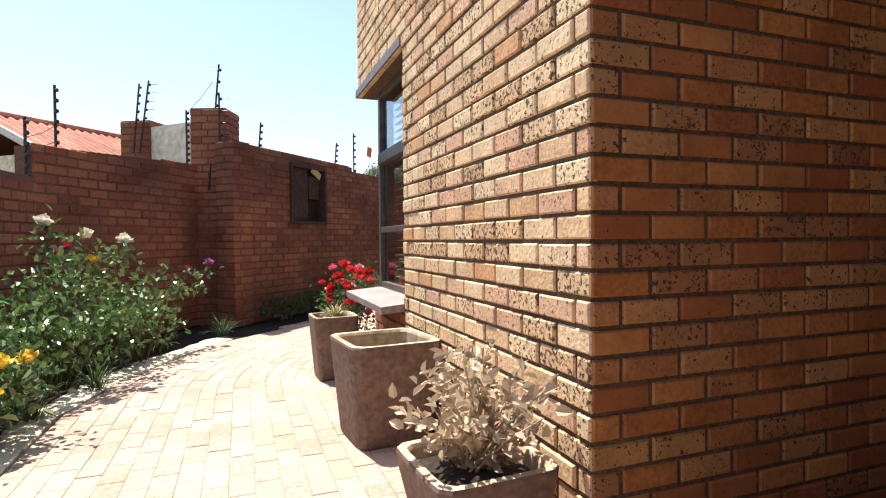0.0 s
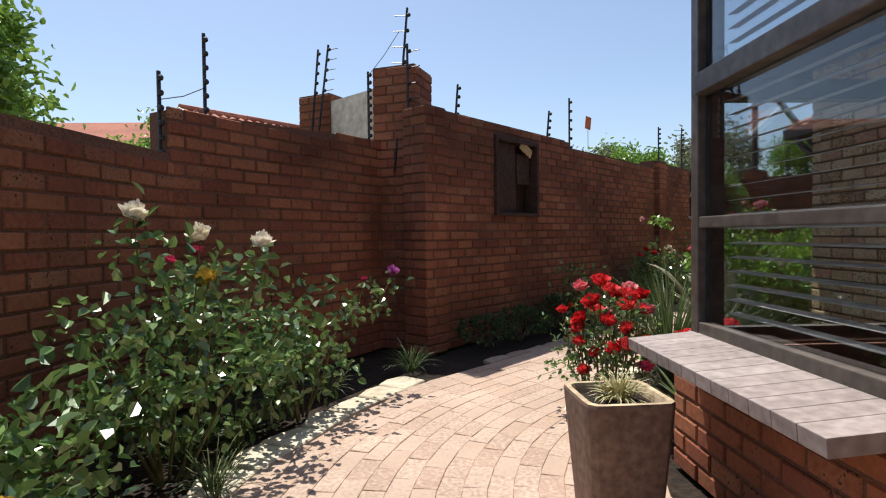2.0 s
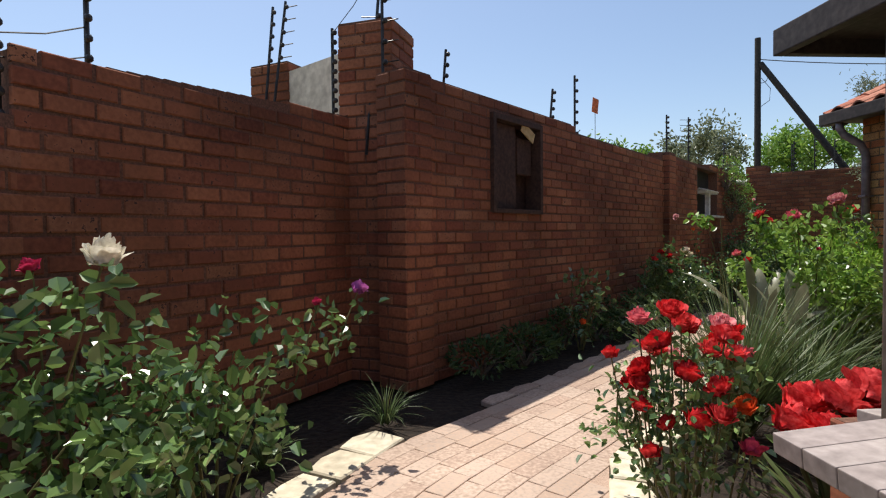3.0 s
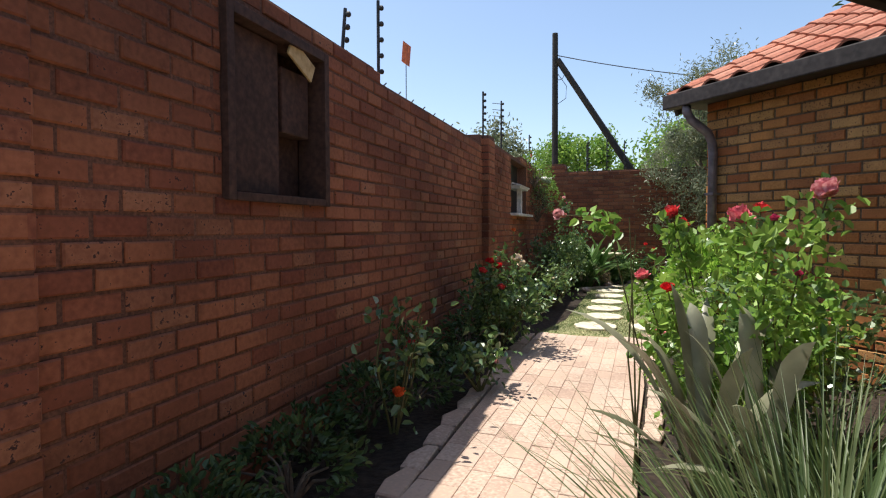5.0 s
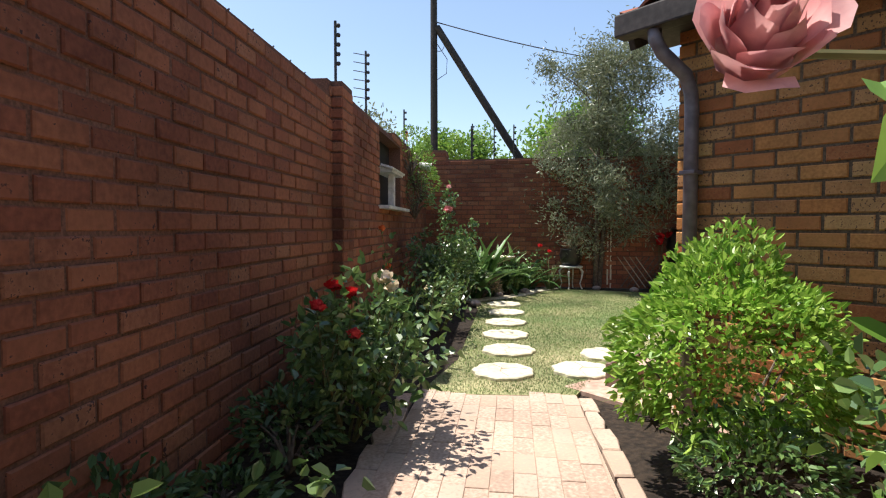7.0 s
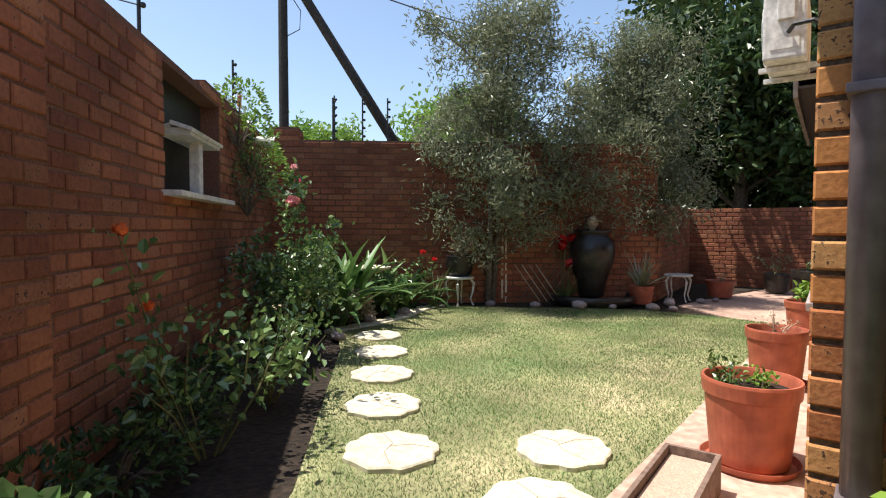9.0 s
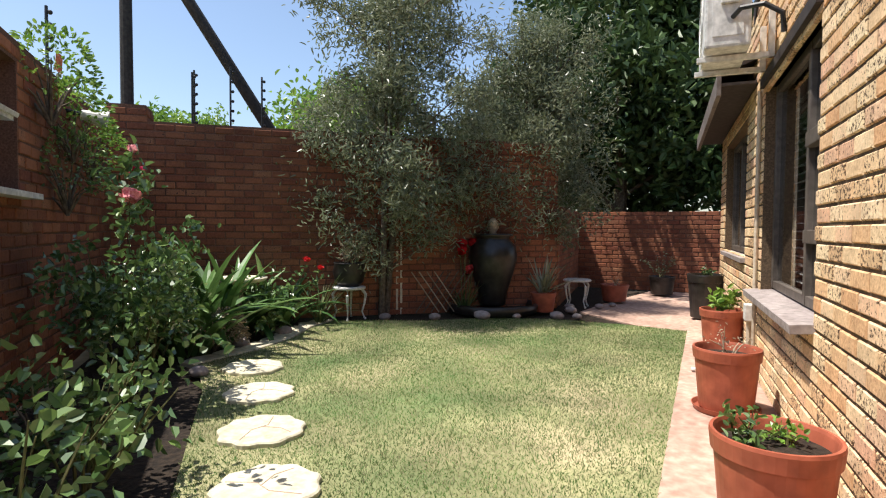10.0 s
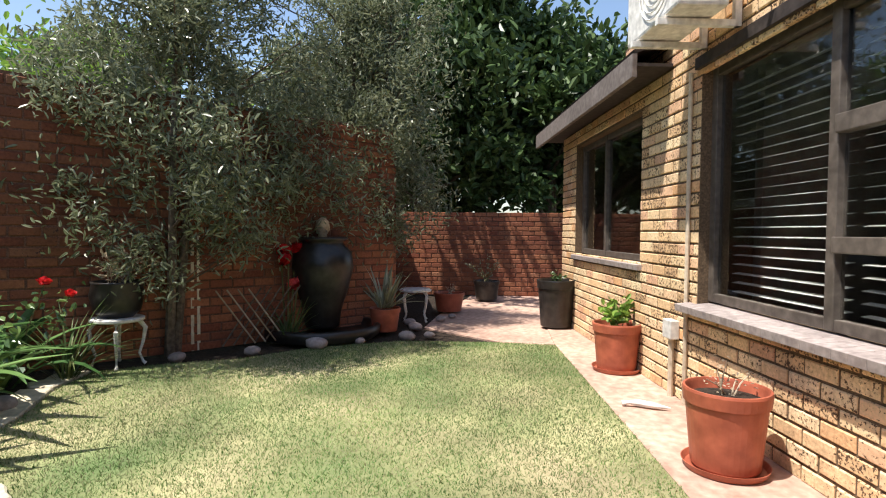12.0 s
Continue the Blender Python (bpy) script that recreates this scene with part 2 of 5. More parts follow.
def lathe(bm, profile, sides=32, square=0.0):
    """Turns (radius, height) pairs round z; square > 0 makes the ring a rounded square."""
    rings = []
    for r, z in profile:
        ring = []
        for k in range(sides):
            a = (k + 0.5) * math.tau / sides
            c, s = math.cos(a), math.sin(a)
            f = (abs(c) ** square + abs(s) ** square) ** (-1 / square) if square else 1.0
            ring.append(bm.verts.new((r * f * c, r * f * s, z)))
        rings.append(ring)
    for r0, r1 in zip(rings, rings[1:]):
        for k in range(sides):
            bm.faces.new((r0[k], r0[(k + 1) % sides], r1[(k + 1) % sides], r1[k]))
    bm.faces.new(rings[0][::-1]), bm.faces.new(rings[-1])


def frame_of(p, q):
    """Wall frame: x along p to q, y to its left, z up."""
    d = Vector((q[0] - p[0], q[1] - p[1], 0))
    return Matrix.Translation((p[0], p[1], 0)) @ Matrix.Rotation(math.atan2(d.y, d.x), 4, "Z"), d.length


COURSE, BRICK_L, JOINT = 0.0895, 0.232, 0.015
BRICKS = {}


def brick_mesh(length, mat, height=COURSE - JOINT, depth=0.03):
    """One brick with worn edges, face towards -y."""
    key = (round(length, 2), mat.name, height, depth)
    if key not in BRICKS:
        l, c = length / 2, 0.006
        v = [(-l, depth, 0), (l, depth, 0), (l, depth, height), (-l, depth, height), (-l, c, 0), (l, c, 0), (l, c, height), (-l, c, height),
             (-l + c, 0, c), (l - c, 0, c), (l - c, 0, height - c), (-l + c, 0, height - c)]
        f = [(0, 1, 5, 4), (1, 2, 6, 5), (2, 3, 7, 6), (3, 0, 4, 7), (4, 5, 9, 8), (5, 6, 10, 9), (6, 7, 11, 10), (7, 4, 8, 11), (8, 9, 10, 11)]
        me = bpy.data.meshes.new("brick")
        me.from_pydata(v, [], f)
        me.materials.append(mat)
        BRICKS[key] = me
    return BRICKS[key]


LATER = []


def brick_wall(name, label, p, q, top, mat, mortar, thick=0.22, holes=(), near=None, z0=0.0, faces=("right",), uneven=0.003, seed=1):
    """A wall from p to q. top: height, or a function of the way along. holes: (s0, s1, z0, z1). near: stretch of the way whose bricks are single pieces.
    The body is the mortar; the bricks stand proud of it on the right of the way p to q (and on the left, if named)."""
    m, length = frame_of(p, q)
    height = top if callable(top) else (lambda s: top)
    bm = bmesh.new()
    cuts = sorted({0.014, length - 0.014, *[max(0.014, h[0]) for h in holes], *[min(length - 0.014, h[1]) for h in holes], *([length * k / 24 for k in range(1, 24)] if callable(top) else [])})
    y0, y1 = -thick / 2 + 0.009, thick / 2 - (0.009 if "left" in faces else 0)
    for a, b in zip(cuts, cuts[1:]):
        if b - a < 1e-4:
            continue
        z, mid = z0, (a + b) / 2
        tops = height(mid) - 0.006
        for h in sorted((h for h in holes if h[0] <= mid <= h[1]), key=lambda h: h[2]):
            if h[2] > z + 0.01:
                box(bm, (a, y0, z), (b, y1, h[2]), m)
            z = h[3]
        if tops > z + 0.01:
            box(bm, (a, y0, z), (b, y1, tops), m)
    body = tagged(part(name, bm, mortar), label, "wall", kind="structure")
    rng = random.Random(seed)
    single, joined = [], []
    for side in faces:
        turn = m if side == "right" else m @ Matrix.Translation((length, 0, 0)) @ Matrix.Rotation(math.pi, 4, "Z")
        row = 0
        z = z0
        while z < 6:
            s = -(BRICK_L / 2 if row % 2 else 0.0) - 0.001
            any_row = False
            while s < length:
                a, b = max(s, 0.0), min(s + BRICK_L, length)
                s += BRICK_L
                if b - a < 0.04:
                    continue
                pieces = [(a, b)]
                flip = (lambda u: u) if side == "right" else (lambda u: length - u)
                zm = z + COURSE / 2
                for h in holes:
                    if h[2] < zm < h[3]:
                        h0, h1 = sorted((flip(h[0]), flip(h[1])))
                        pieces = [pc for x, y in pieces for pc in ((x, min(y, h0)), (max(x, h1), y)) if pc[1] - pc[0] > 0.03]
                for x, y in pieces:
                    mid = flip((x + y) / 2)
                    if z + COURSE - JOINT > height(mid) + 0.02:
                        continue
                    any_row = True
                    lay = turn @ Matrix.Translation(((x + y) / 2, -thick / 2 + rng.uniform(-uneven, uneven), z + rng.uniform(-1, 1) * uneven * 0.4)) @ Matrix.Rotation(rng.uniform(-1, 1) * uneven * 0.8, 4, "Y")
                    (single if near and side == "right" and near[0] <= mid <= near[1] and near[2] <= z <= near[3] and len(single) < 300 else joined).append((y - x - JOINT, lay))
            z += COURSE
            row += 1
            if not any_row and z > z0 + 0.3:
                break
    LATER.append((body, single, joined, mat))
    return body


def lay_bricks():
    for body, single, joined, mat in LATER:
        for length, lay in single:
            ob = new("brick", brick_mesh(length, mat))
            ob.parent = body
            ob.matrix_local = lay
        verts, faces = [], []
        for length, lay in joined:
            me = brick_mesh(length, mat)
            k = len(verts)
            verts += [lay @ v.co for v in me.vertices]
            faces += [tuple(k + i for i in f.vertices) for f in me.polygons]
        if verts:
            tagged(mesh("brickwork", verts, faces, mat, body), kind="stuff")


def leaf_arrays(pts, dirs, ups, length, width, fold=0.25, bend=0.2):
    """Oval leaves folded along the midrib, from arrays of base points and directions."""
    pts, dirs, ups = np.asarray(pts, float), np.asarray(dirs, float), np.asarray(ups, float)
    n = len(pts)
    dirs = dirs / np.linalg.norm(dirs, axis=1, keepdims=True)
    side = np.cross(dirs, ups)
    side /= np.linalg.norm(side, axis=1, keepdims=True) + 1e-9
    nor = np.cross(side, dirs)
    length, width = np.broadcast_to(length, n)[:, None], np.broadcast_to(width, n)[:, None]
    low, high = pts + dirs * length * 0.3, pts + dirs * length * 0.72 - nor * length * bend * 0.4
    up = nor * width * fold
    v = np.stack([pts, low + side * width * 0.46 + up, high + side * width * 0.4 + up * 0.8, pts + dirs * length - nor * length * bend, high - side * width * 0.4 + up * 0.8, low - side * width * 0.46 + up], 1).reshape(-1, 3)
    k = np.arange(n)[:, None] * 6
    return v, np.stack([k + [0, 1, 2, 3], k + [0, 3, 4, 5]], 1).reshape(-1, 4).tolist()


def leaf_part(name, parent, mat, pts, dirs, ups, length, width, label="", fold=0.25, bend=0.2):
    v, f = leaf_arrays(pts, dirs, ups, length, width, fold, bend)
    return tagged(mesh(name, v.tolist(), f, mat, parent, label), kind="stuff")


def ball_dirs(rng, n, zlo=-1.0):
    z = rng.uniform(zlo, 1, n)
    a = rng.uniform(0, math.tau, n)
    r = np.sqrt(1 - z * z)
    return np.stack([r * np.cos(a), r * np.sin(a), z], 1)


FLOWERS = {}


def flower_mesh(color, petals=26, seed=3):
    """A rose bloom about 1 across: whorls of cupped petals round a tight heart, all from one base."""
    if color in FLOWERS:
        return FLOWERS[color]
    rng = random.Random(seed + len(FLOWERS))
    verts, faces = [Vector((0, 0, -0.05))], []
    for i in range(petals):
        t = i / (petals - 1)
        a = i * 2.399 + rng.uniform(-0.3, 0.3)
        full = 0.09 + 0.36 * t ** 0.85
        w = 0.95 - 0.4 * t
        lift, flare = rng.uniform(-0.06, 0.06), 0.7 + 0.62 * t + rng.uniform(-0.08, 0.1)
        k = len(verts)
        for r, z, wide in ((full * 0.75, 0.2 - 0.16 * t, w), (full, 0.44 - 0.2 * t + lift / 2, w * 1.1), (full * flare, 0.66 - 0.34 * t + lift, w * 0.85)):
            for c in (-1, -0.4, 0.4, 1):
                rr = r * (1 - 0.12 * abs(c)) + rng.uniform(-0.025, 0.025)
                verts.append(Vector((rr * math.cos(a + c * wide), rr * math.sin(a + c * wide), z - 0.07 * c * c + rng.uniform(-0.03, 0.03))))
        for c in range(3):
            faces.append((0, k + c, k + c + 1))
            for r in range(2):
                b = k + r * 4 + c
                faces.append((b, b + 1, b + 5, b + 4))
    me = bpy.data.meshes.new("bloom")
    me.from_pydata([tuple(v) for v in verts], [], faces)
    me.materials.append(PETAL[color])
    me.shade_smooth()
    FLOWERS[color] = me
    return me


def bloom(parent, at, size, color, tilt=(0, 0, 0), label=""):
    ob = new("bloom", flower_mesh(color))
    ob.parent = parent
    ob.matrix_local = Matrix.Translation(at) @ Euler(tilt).to_matrix().to_4x4() @ Matrix.Diagonal((size, size, size, 1))
    ob["label"] = label or color + " rose bloom"
    return ob


def rose_bush(label, at, height, radius, leaves, blooms, seed, leaf=0.062, mat=None, squash=(1.0, 1.0), low=0.38, name="rose_bush", canes=9):
    """Canes from the ground, leaflets along them in loose clumps, blooms on their own stalks. blooms: (x, y, z, size, colour) in the world."""
    ob = thing(name, label, "shrub", at=(*at, 0))
    rng = np.random.default_rng(seed)
    clumps = []
    for i in range(canes):
        a, r = rng.uniform(0, math.tau), radius * math.sqrt(rng.uniform(0.05, 1))
        h = height * rng.uniform(0.72, 1.0) * (1 - 0.3 * (r / radius) ** 2)
        tip = Vector((r * math.cos(a) * squash[0], r * math.sin(a) * squash[1], h))
        base = Vector((tip.x * 0.15, tip.y * 0.15, 0))
        mid = base.lerp(tip, 0.5) + Vector((rng.normal() * 0.05, rng.normal() * 0.05, 0.05))
        bm = bmesh.new()
        tube(bm, [base, mid, tip], [0.009, 0.006, 0.003], 5)
        part("cane", bm, STEM, ob)
        for _ in range(7):
            t = rng.uniform(low, 1.0)
            c = (base.lerp(mid, t * 2) if t < 0.5 else mid.lerp(tip, t * 2 - 1))
            clumps.append(np.array(c) + rng.normal(size=3) * (0.09 * radius / 0.4))
    clumps = np.array(clumps)
    for x, y, z, size, color in blooms:
        p = Vector((x - at[0], y - at[1], z))
        foot = Vector((p.x * 0.75, p.y * 0.75, max(0.1, z - 0.35)))
        bm = bmesh.new()
        tube(bm, [foot, p], [0.004, 0.003], 5)
        stalk = part("stalk", bm, STEM, ob)
        bloom(stalk, p, size, color, (rng.uniform(-0.5, 0.5), rng.uniform(-0.5, 0.5), rng.uniform(0, 6)))
        extra = np.array([foot.lerp(p, t) for t in (0.3, 0.6, 0.8)])
        clumps = np.concatenate([clumps, extra])
    pick = rng.integers(0, len(clumps), leaves)
    pts = clumps[pick] + rng.normal(size=(leaves, 3)) * [0.06, 0.06, 0.045]
    pts[:, 2] = np.maximum(pts[:, 2], 0.03)
    out = pts - [0, 0, height * 0.45]
    dirs = ball_dirs(rng, leaves) + out / (np.linalg.norm(out, axis=1, keepdims=True) + 0.1) * 0.7
    ups = ball_dirs(rng, leaves, 0.2)
    leaf_part("leaves", ob, mat or ROSE_LEAF, pts, dirs, ups, leaf * rng.uniform(0.55, 1.25, leaves), leaf * 0.68 * rng.uniform(0.7, 1.2, leaves))
    return ob


def tuft(name, label, at, blades, length, width, mat, seed, spread=0.6, category="plant", droop=0.35, z=0.0, segs=4, group="", single=False):
    """Strap leaves that rise from one crown and arch over; broad ones are parts of their own."""
    ob = thing(name, label, category, group, at=(*at, z))
    rng = random.Random(seed)
    verts, faces = [], []
    for i in range(blades):
        a, lean = rng.uniform(0, math.tau), rng.uniform(0.05, spread)
        ln, w = length * rng.uniform(0.6, 1.0), width * rng.uniform(0.7, 1.1)
        d, side = Vector((math.cos(a), math.sin(a), 0)), Vector((-math.sin(a), math.cos(a), 0))
        p = d * rng.uniform(0, 0.04 + width) + side * rng.uniform(-1, 1) * width
        k = len(verts)
        dr = droop * rng.uniform(0.4, 1.5)
        for j in range(segs + 1):
            t = j / segs
            w_t = w * (0.55 + 0.9 * t - 1.4 * t * t) if j < segs else w * 0.04
            c = p + Vector((0, 0, 0.012 * (t > 0)))
            verts += [c + side * w_t / 2, c + Vector((0, 0, -w_t * 0.18)), c - side * w_t / 2]
            ang = lean + dr * t * 2.2
            p = p + (d * math.sin(ang) + Vector((0, 0, math.cos(ang)))) * ln / segs
        for j in range(segs):
            b = k + 3 * j
            faces += [(b, b + 1, b + 4, b + 3), (b + 1, b + 2, b + 5, b + 4)]
        if single:
            mesh("blade", verts, faces, mat, ob)
            verts, faces = [], []
    if single:
        return ob
    tagged(mesh("leaves", verts, faces, mat, ob), kind="stuff")
    return ob


def sheet(name, label, category, poly, z, mat, low=0.06):
    """A flat piece of ground with a rim, from its outline."""
    bm = bmesh.new()
    top = [bm.verts.new((x, y, z)) for x, y in poly]
    bot = [bm.verts.new((x, y, z - low)) for x, y in poly]
    bm.faces.new(top)
    for i in range(len(poly)):
        j = (i + 1) % len(poly)
        bm.faces.new((top[i], bot[i], bot[j], top[j]))
    bmesh.ops.recalc_face_normals(bm, faces=bm.faces)
    bmesh.ops.triangulate(bm, faces=[f for f in bm.faces if len(f.verts) > 4])
    return tagged(part(name, bm, mat), label, category, kind="structure")


def inside(x, y, poly):
    hit = False
    for (x0, y0), (x1, y1) in zip(poly, poly[1:] + poly[:1]):
        if (y0 > y) != (y1 > y) and x < (x1 - x0) * (y - y0) / (y1 - y0) + x0:
            hit = not hit
    return hit


# ---- ground ----
bm = bmesh.new()
bmesh.ops.create_grid(bm, x_segments=8, y_segments=8, size=400, matrix=Matrix.Translation((5, 8, -0.12)))
tagged(part("ground", bm, EARTH), "dry grassy ground beyond the garden", "ground", kind="structure")
C_P, C_D = Vector((0.02, 7.44)), Vector((0.679, 0.734))


def along(s, off=0.0):
    """A point on the boundary wall's long run, s metres along its face, off metres out from it."""
    return (C_P.x + C_D.x * s + C_D.y * off, C_P.y + C_D.y * s - C_D.x * off)


sheet("garden_bed", "bare dark garden soil", "soil", [(-2.6, -3), (1.2, -3), (16, -3), (17, 9), (17, 14), (12, 16), (8.6, 16.5), (0, 7.9), (-0.4, 8.3), (-3.0, 6.6)], -0.03, SOIL, 0.08)
LEFT = [(-1.05, -3), (-1.05, 4.0), (-0.86, 4.83), (-0.52, 5.64), (-0.05, 6.42), (0.45, 6.88), (1.15, 7.55), (2.4, 8.9), (4.09, 10.69)]
RIGHT = [(4.92, 9.97), (3.66, 8.66), (2.82, 7.87), (1.6, 6.75), (0.95, 6.05), (0.78, 5.6), (0.72, 5.1), (0.96, 4.9), (0.96, -3)]
PATH_EDGE = LEFT + RIGHT
sheet("path_bed", "sandy bed under brick paving", "path", PATH_EDGE, -0.001, SAND, 0.05)
LAWN_EDGE = [(4.09, 10.71), (4.94, 9.99), (5.4, 10.18), (11.4, 10.2), (11.5, 10.8), (11.5, 11.9), (11.1, 12.8), (10.55, 13.35), (10.3, 13.95), (10.0, 14.4), (9.5, 14.35), (8.84, 14.1), (8.2, 14.0), (7.6, 14.1), (7.0, 13.35), (5.8, 12.15), (4.95, 11.3), (4.3, 10.85)]
lawn = sheet("lawn", "sunlit short lawn with straw-coloured patches", "lawn", LAWN_EDGE, -0.004, LAWN, 0.05)
sheet("house_slab", "pink cement apron along the house wall", "slab", [(5.05, 8.9), (5.05, 10.18), (11.45, 10.2), (13.4, 10.04), (13.5, 9.3)], 0.0, SLAB, 0.12)
sheet("patio", "worn pale paving at the garden's end", "paving", [(11.52, 10.75), (11.46, 10.19), (12.85, 10.07), (16.0, 9.6), (16.0, 11.0), (13.5, 11.55), (12.4, 11.7)], -0.012, SLAB, 0.06)

# ---- boundary wall ----
brick_wall("wall_west", "red-brown brick boundary wall in shade", (-1.78, 5.83), (-2.95, -2.4), 1.66, RED, MORTAR_DARK, faces=("left",), seed=2)
brick_wall("wall_north_west", "red-brown brick boundary wall with rough top courses", (-1.78, 5.83), (-0.5, 7.9), lambda s: 1.94 + 0.055 * s, RED, MORTAR_DARK, seed=3, uneven=0.006)
c_end = along(12.3)
wall_c = brick_wall("wall_north", "long red-brown brick boundary wall in shade", along(0, -0.11), along(12.3, -0.11), lambda s: 2.33 if s < 2.75 else (2.25 if s < 5.6 else (2.36 if s < 8.6 else 2.45)), RED, MORTAR_DARK,
                    holes=((0.98, 1.86, 1.32, 2.2), (7.65, 9.15, 1.42, 2.3)), near=(0.9, 4.6, 0.6, 2.4), seed=4, uneven=0.006)
brick_wall("wall_east", "red-brown brick wall behind the olive trees", (8.62, 16.55), (12.62, 12.15), 2.53, RED, MORTAR_DARK, seed=5, uneven=0.005)
brick_wall("wall_end_return", "low red-brown brick wall", (12.6, 12.2), (16.1, 12.6), 1.6, RED, MORTAR_DARK, seed=6)
brick_wall("wall_end", "low red-brown brick wall at the garden's end", (16.1, 12.7), (16.1, 8.0), 1.6, RED, MORTAR_DARK, seed=7)
brick_wall("wall_south", "brick wall closing the yard behind", (-2.9, -2.4), (3.3, -2.4), 2.8, RED, MORTAR_DARK, faces=("left",), seed=8)


def pillar(name, label, at, size, top, turn, mat=RED, mortar=MORTAR_DARK, seed=1):
    """A square brick pier with all four faces laid."""
    bm = bmesh.new()
    m = pose(*at, 0, 0, 0, turn)
    h = size / 2 - 0.009
    box(bm, (-h, -h, 0), (h, h, top - 0.004), m)
    body = tagged(part(name, bm, mortar), label, "pillar", kind="structure")
    rng, laid = random.Random(seed), []
    z, row = 0.0, 0
    while z + COURSE <= top + 0.02:
        for k in range(4):
            mm = m @ Matrix.Rotation(k * math.pi / 2, 4, "Z")
            cut = size * (0.5 if row % 2 else 0.33)
            for a, b in ((-size / 2, -size / 2 + cut), (-size / 2 + cut, size / 2)):
                laid.append((b - a - JOINT, mm @ Matrix.Translation(((a + b) / 2, -size / 2 + rng.uniform(-0.004, 0.004), z))))
        z += COURSE
        row += 1
    LATER.append((body, [], laid, mat))
    return body


pillar("pillar_1", "tall square red-brown brick pier", (-0.28, 7.85), 0.46, 2.78, -22, seed=11)
pillar("pillar_6", "brick pilaster at the start of the boundary wall", along(-0.02, -0.1), 0.3, 2.33, 47, seed=16)
pillar("pillar_2", "square red-brown brick pier behind the wall", (-1.25, 8.95), 0.46, 2.78, -28, seed=12)
pillar("pillar_3", "brick pilaster on the boundary wall", along(5.9, -0.08), 0.34, 2.36, 47, seed=13)
pillar("pillar_4", "square brick pier at the wall's corner", (8.72, 16.6), 0.46, 2.72, 44, seed=14)
pillar("pillar_5", "brick pier beside the trellis", (12.85, 12.75), 0.4, 2.35, 44, seed=15)
bm = bmesh.new()
box(bm, (0, -0.08, 0), (1.05, 0.08, 2.68), frame_of((-1.12, 8.75), (-0.42, 8.05))[0])
tagged(part("wall_plaster", bm, PLASTER), "cream plastered wall panel between two brick piers", "wall", kind="structure")

# ---- house: first wing with a corner window ----
wall_w1 = brick_wall("wall_house_1", "buff speckled face-brick house wall in raking sun", (1.11, 4.86), (1.11, 1.41), 3.4, BUFF, MORTAR, holes=((0.0, 1.41, -0.1, 2.33),), near=(1.4, 3.6, 0.25, 2.4), seed=21, uneven=0.004)
# south face: its shade is put in by the darker copy of the brick
brick_wall("wall_house_2", "buff face-brick house wall in shade", (1.0, 1.52), (3.3, 1.52), 3.4, BUFF_SHADED, MORTAR, seed=22, near=(0.0, 2.2, 0.0, 2.0))
brick_wall("wall_house_3", "buff face-brick house wall", (3.4, 4.75), (1.22, 4.75), 3.4, BUFF, MORTAR, seed=23, holes=((0.9, 2.18, -0.1, 2.33),))
# the sill's shade is put into the colour here: dark red brick, dark mortar
brick_wall("wall_under_sill", "brickwork under the corner window sill, shade put in as darker red brick", (1.24, 4.84), (1.24, 3.4), 0.62, RED, MORTAR_DARK, seed=31)
brick_wall("wall_under_sill_2", "brickwork round the corner, shade put in as darker red brick", (2.4, 4.7), (1.36, 4.7), 0.62, RED, MORTAR_DARK, seed=32)
brick_wall("wall_house_4", "buff face-brick house wall", (3.4, 6.9), (3.4, 4.9), 2.5, BUFF, MORTAR, seed=24)
brick_wall("wall_house_5", "buff face-brick house wall", (5.2, 6.8), (3.5, 6.8), 2.5, BUFF, MORTAR, seed=25)
# unseen wall and overhead slab, added to keep light off the south face
brick_wall("wall_yard", "unseen brick wall added to darken the south house wall", (3.3, 1.4), (3.3, -2.4), 2.8, BUFF_SHADED, MORTAR, seed=29)
bm = bmesh.new()
box(bm, (0.75, -2.5, 2.8), (6.2, 1.3, 2.95))
tagged(part("ceiling_porch", bm, TIMBER), "unseen dark slab added to darken the south house wall", "ceiling", kind="structure")
# second wing
H_P, H_D, H_L = Vector((5.2, 9.38)), Vector((0.9983, 0.0580)), 7.84


def house(s, off=0.0):
    return (H_P.x + H_D.x * s - H_D.y * off, H_P.y + H_D.y * s + H_D.x * off)


# shade under the eave is painted in through the darker brick colours
brick_wall("wall_house_6", "buff face-brick house wall under the eave", (5.31, 9.42), (5.31, 6.7), 2.5, BUFF_SHADED, MORTAR, seed=26, near=(0.0, 2.6, 0.0, 2.5))
wall_h = brick_wall("wall_house_7", "sunlit buff face-brick wall with two windows", house(H_L, -0.11), house(0, -0.11), lambda s: max(2.5, 2.5 + 0.466 * min(H_L - s, s - 1.44)), BUFF, MORTAR,
                    holes=((H_L - 4.06, H_L - 2.3, 0.74, 2.36), (H_L - 7.2, H_L - 5.1, 0.95, 2.3)), near=(2.3, 7.84, 0.0, 2.7), seed=27)
brick_wall("wall_house_8", "buff face-brick house end wall", (12.91, 6.8), (12.91, 9.68), 2.5, BUFF, MORTAR, seed=28)
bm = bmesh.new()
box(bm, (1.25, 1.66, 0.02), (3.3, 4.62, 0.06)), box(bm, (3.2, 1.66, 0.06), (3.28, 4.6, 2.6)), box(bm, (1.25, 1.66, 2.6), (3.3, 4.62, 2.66))
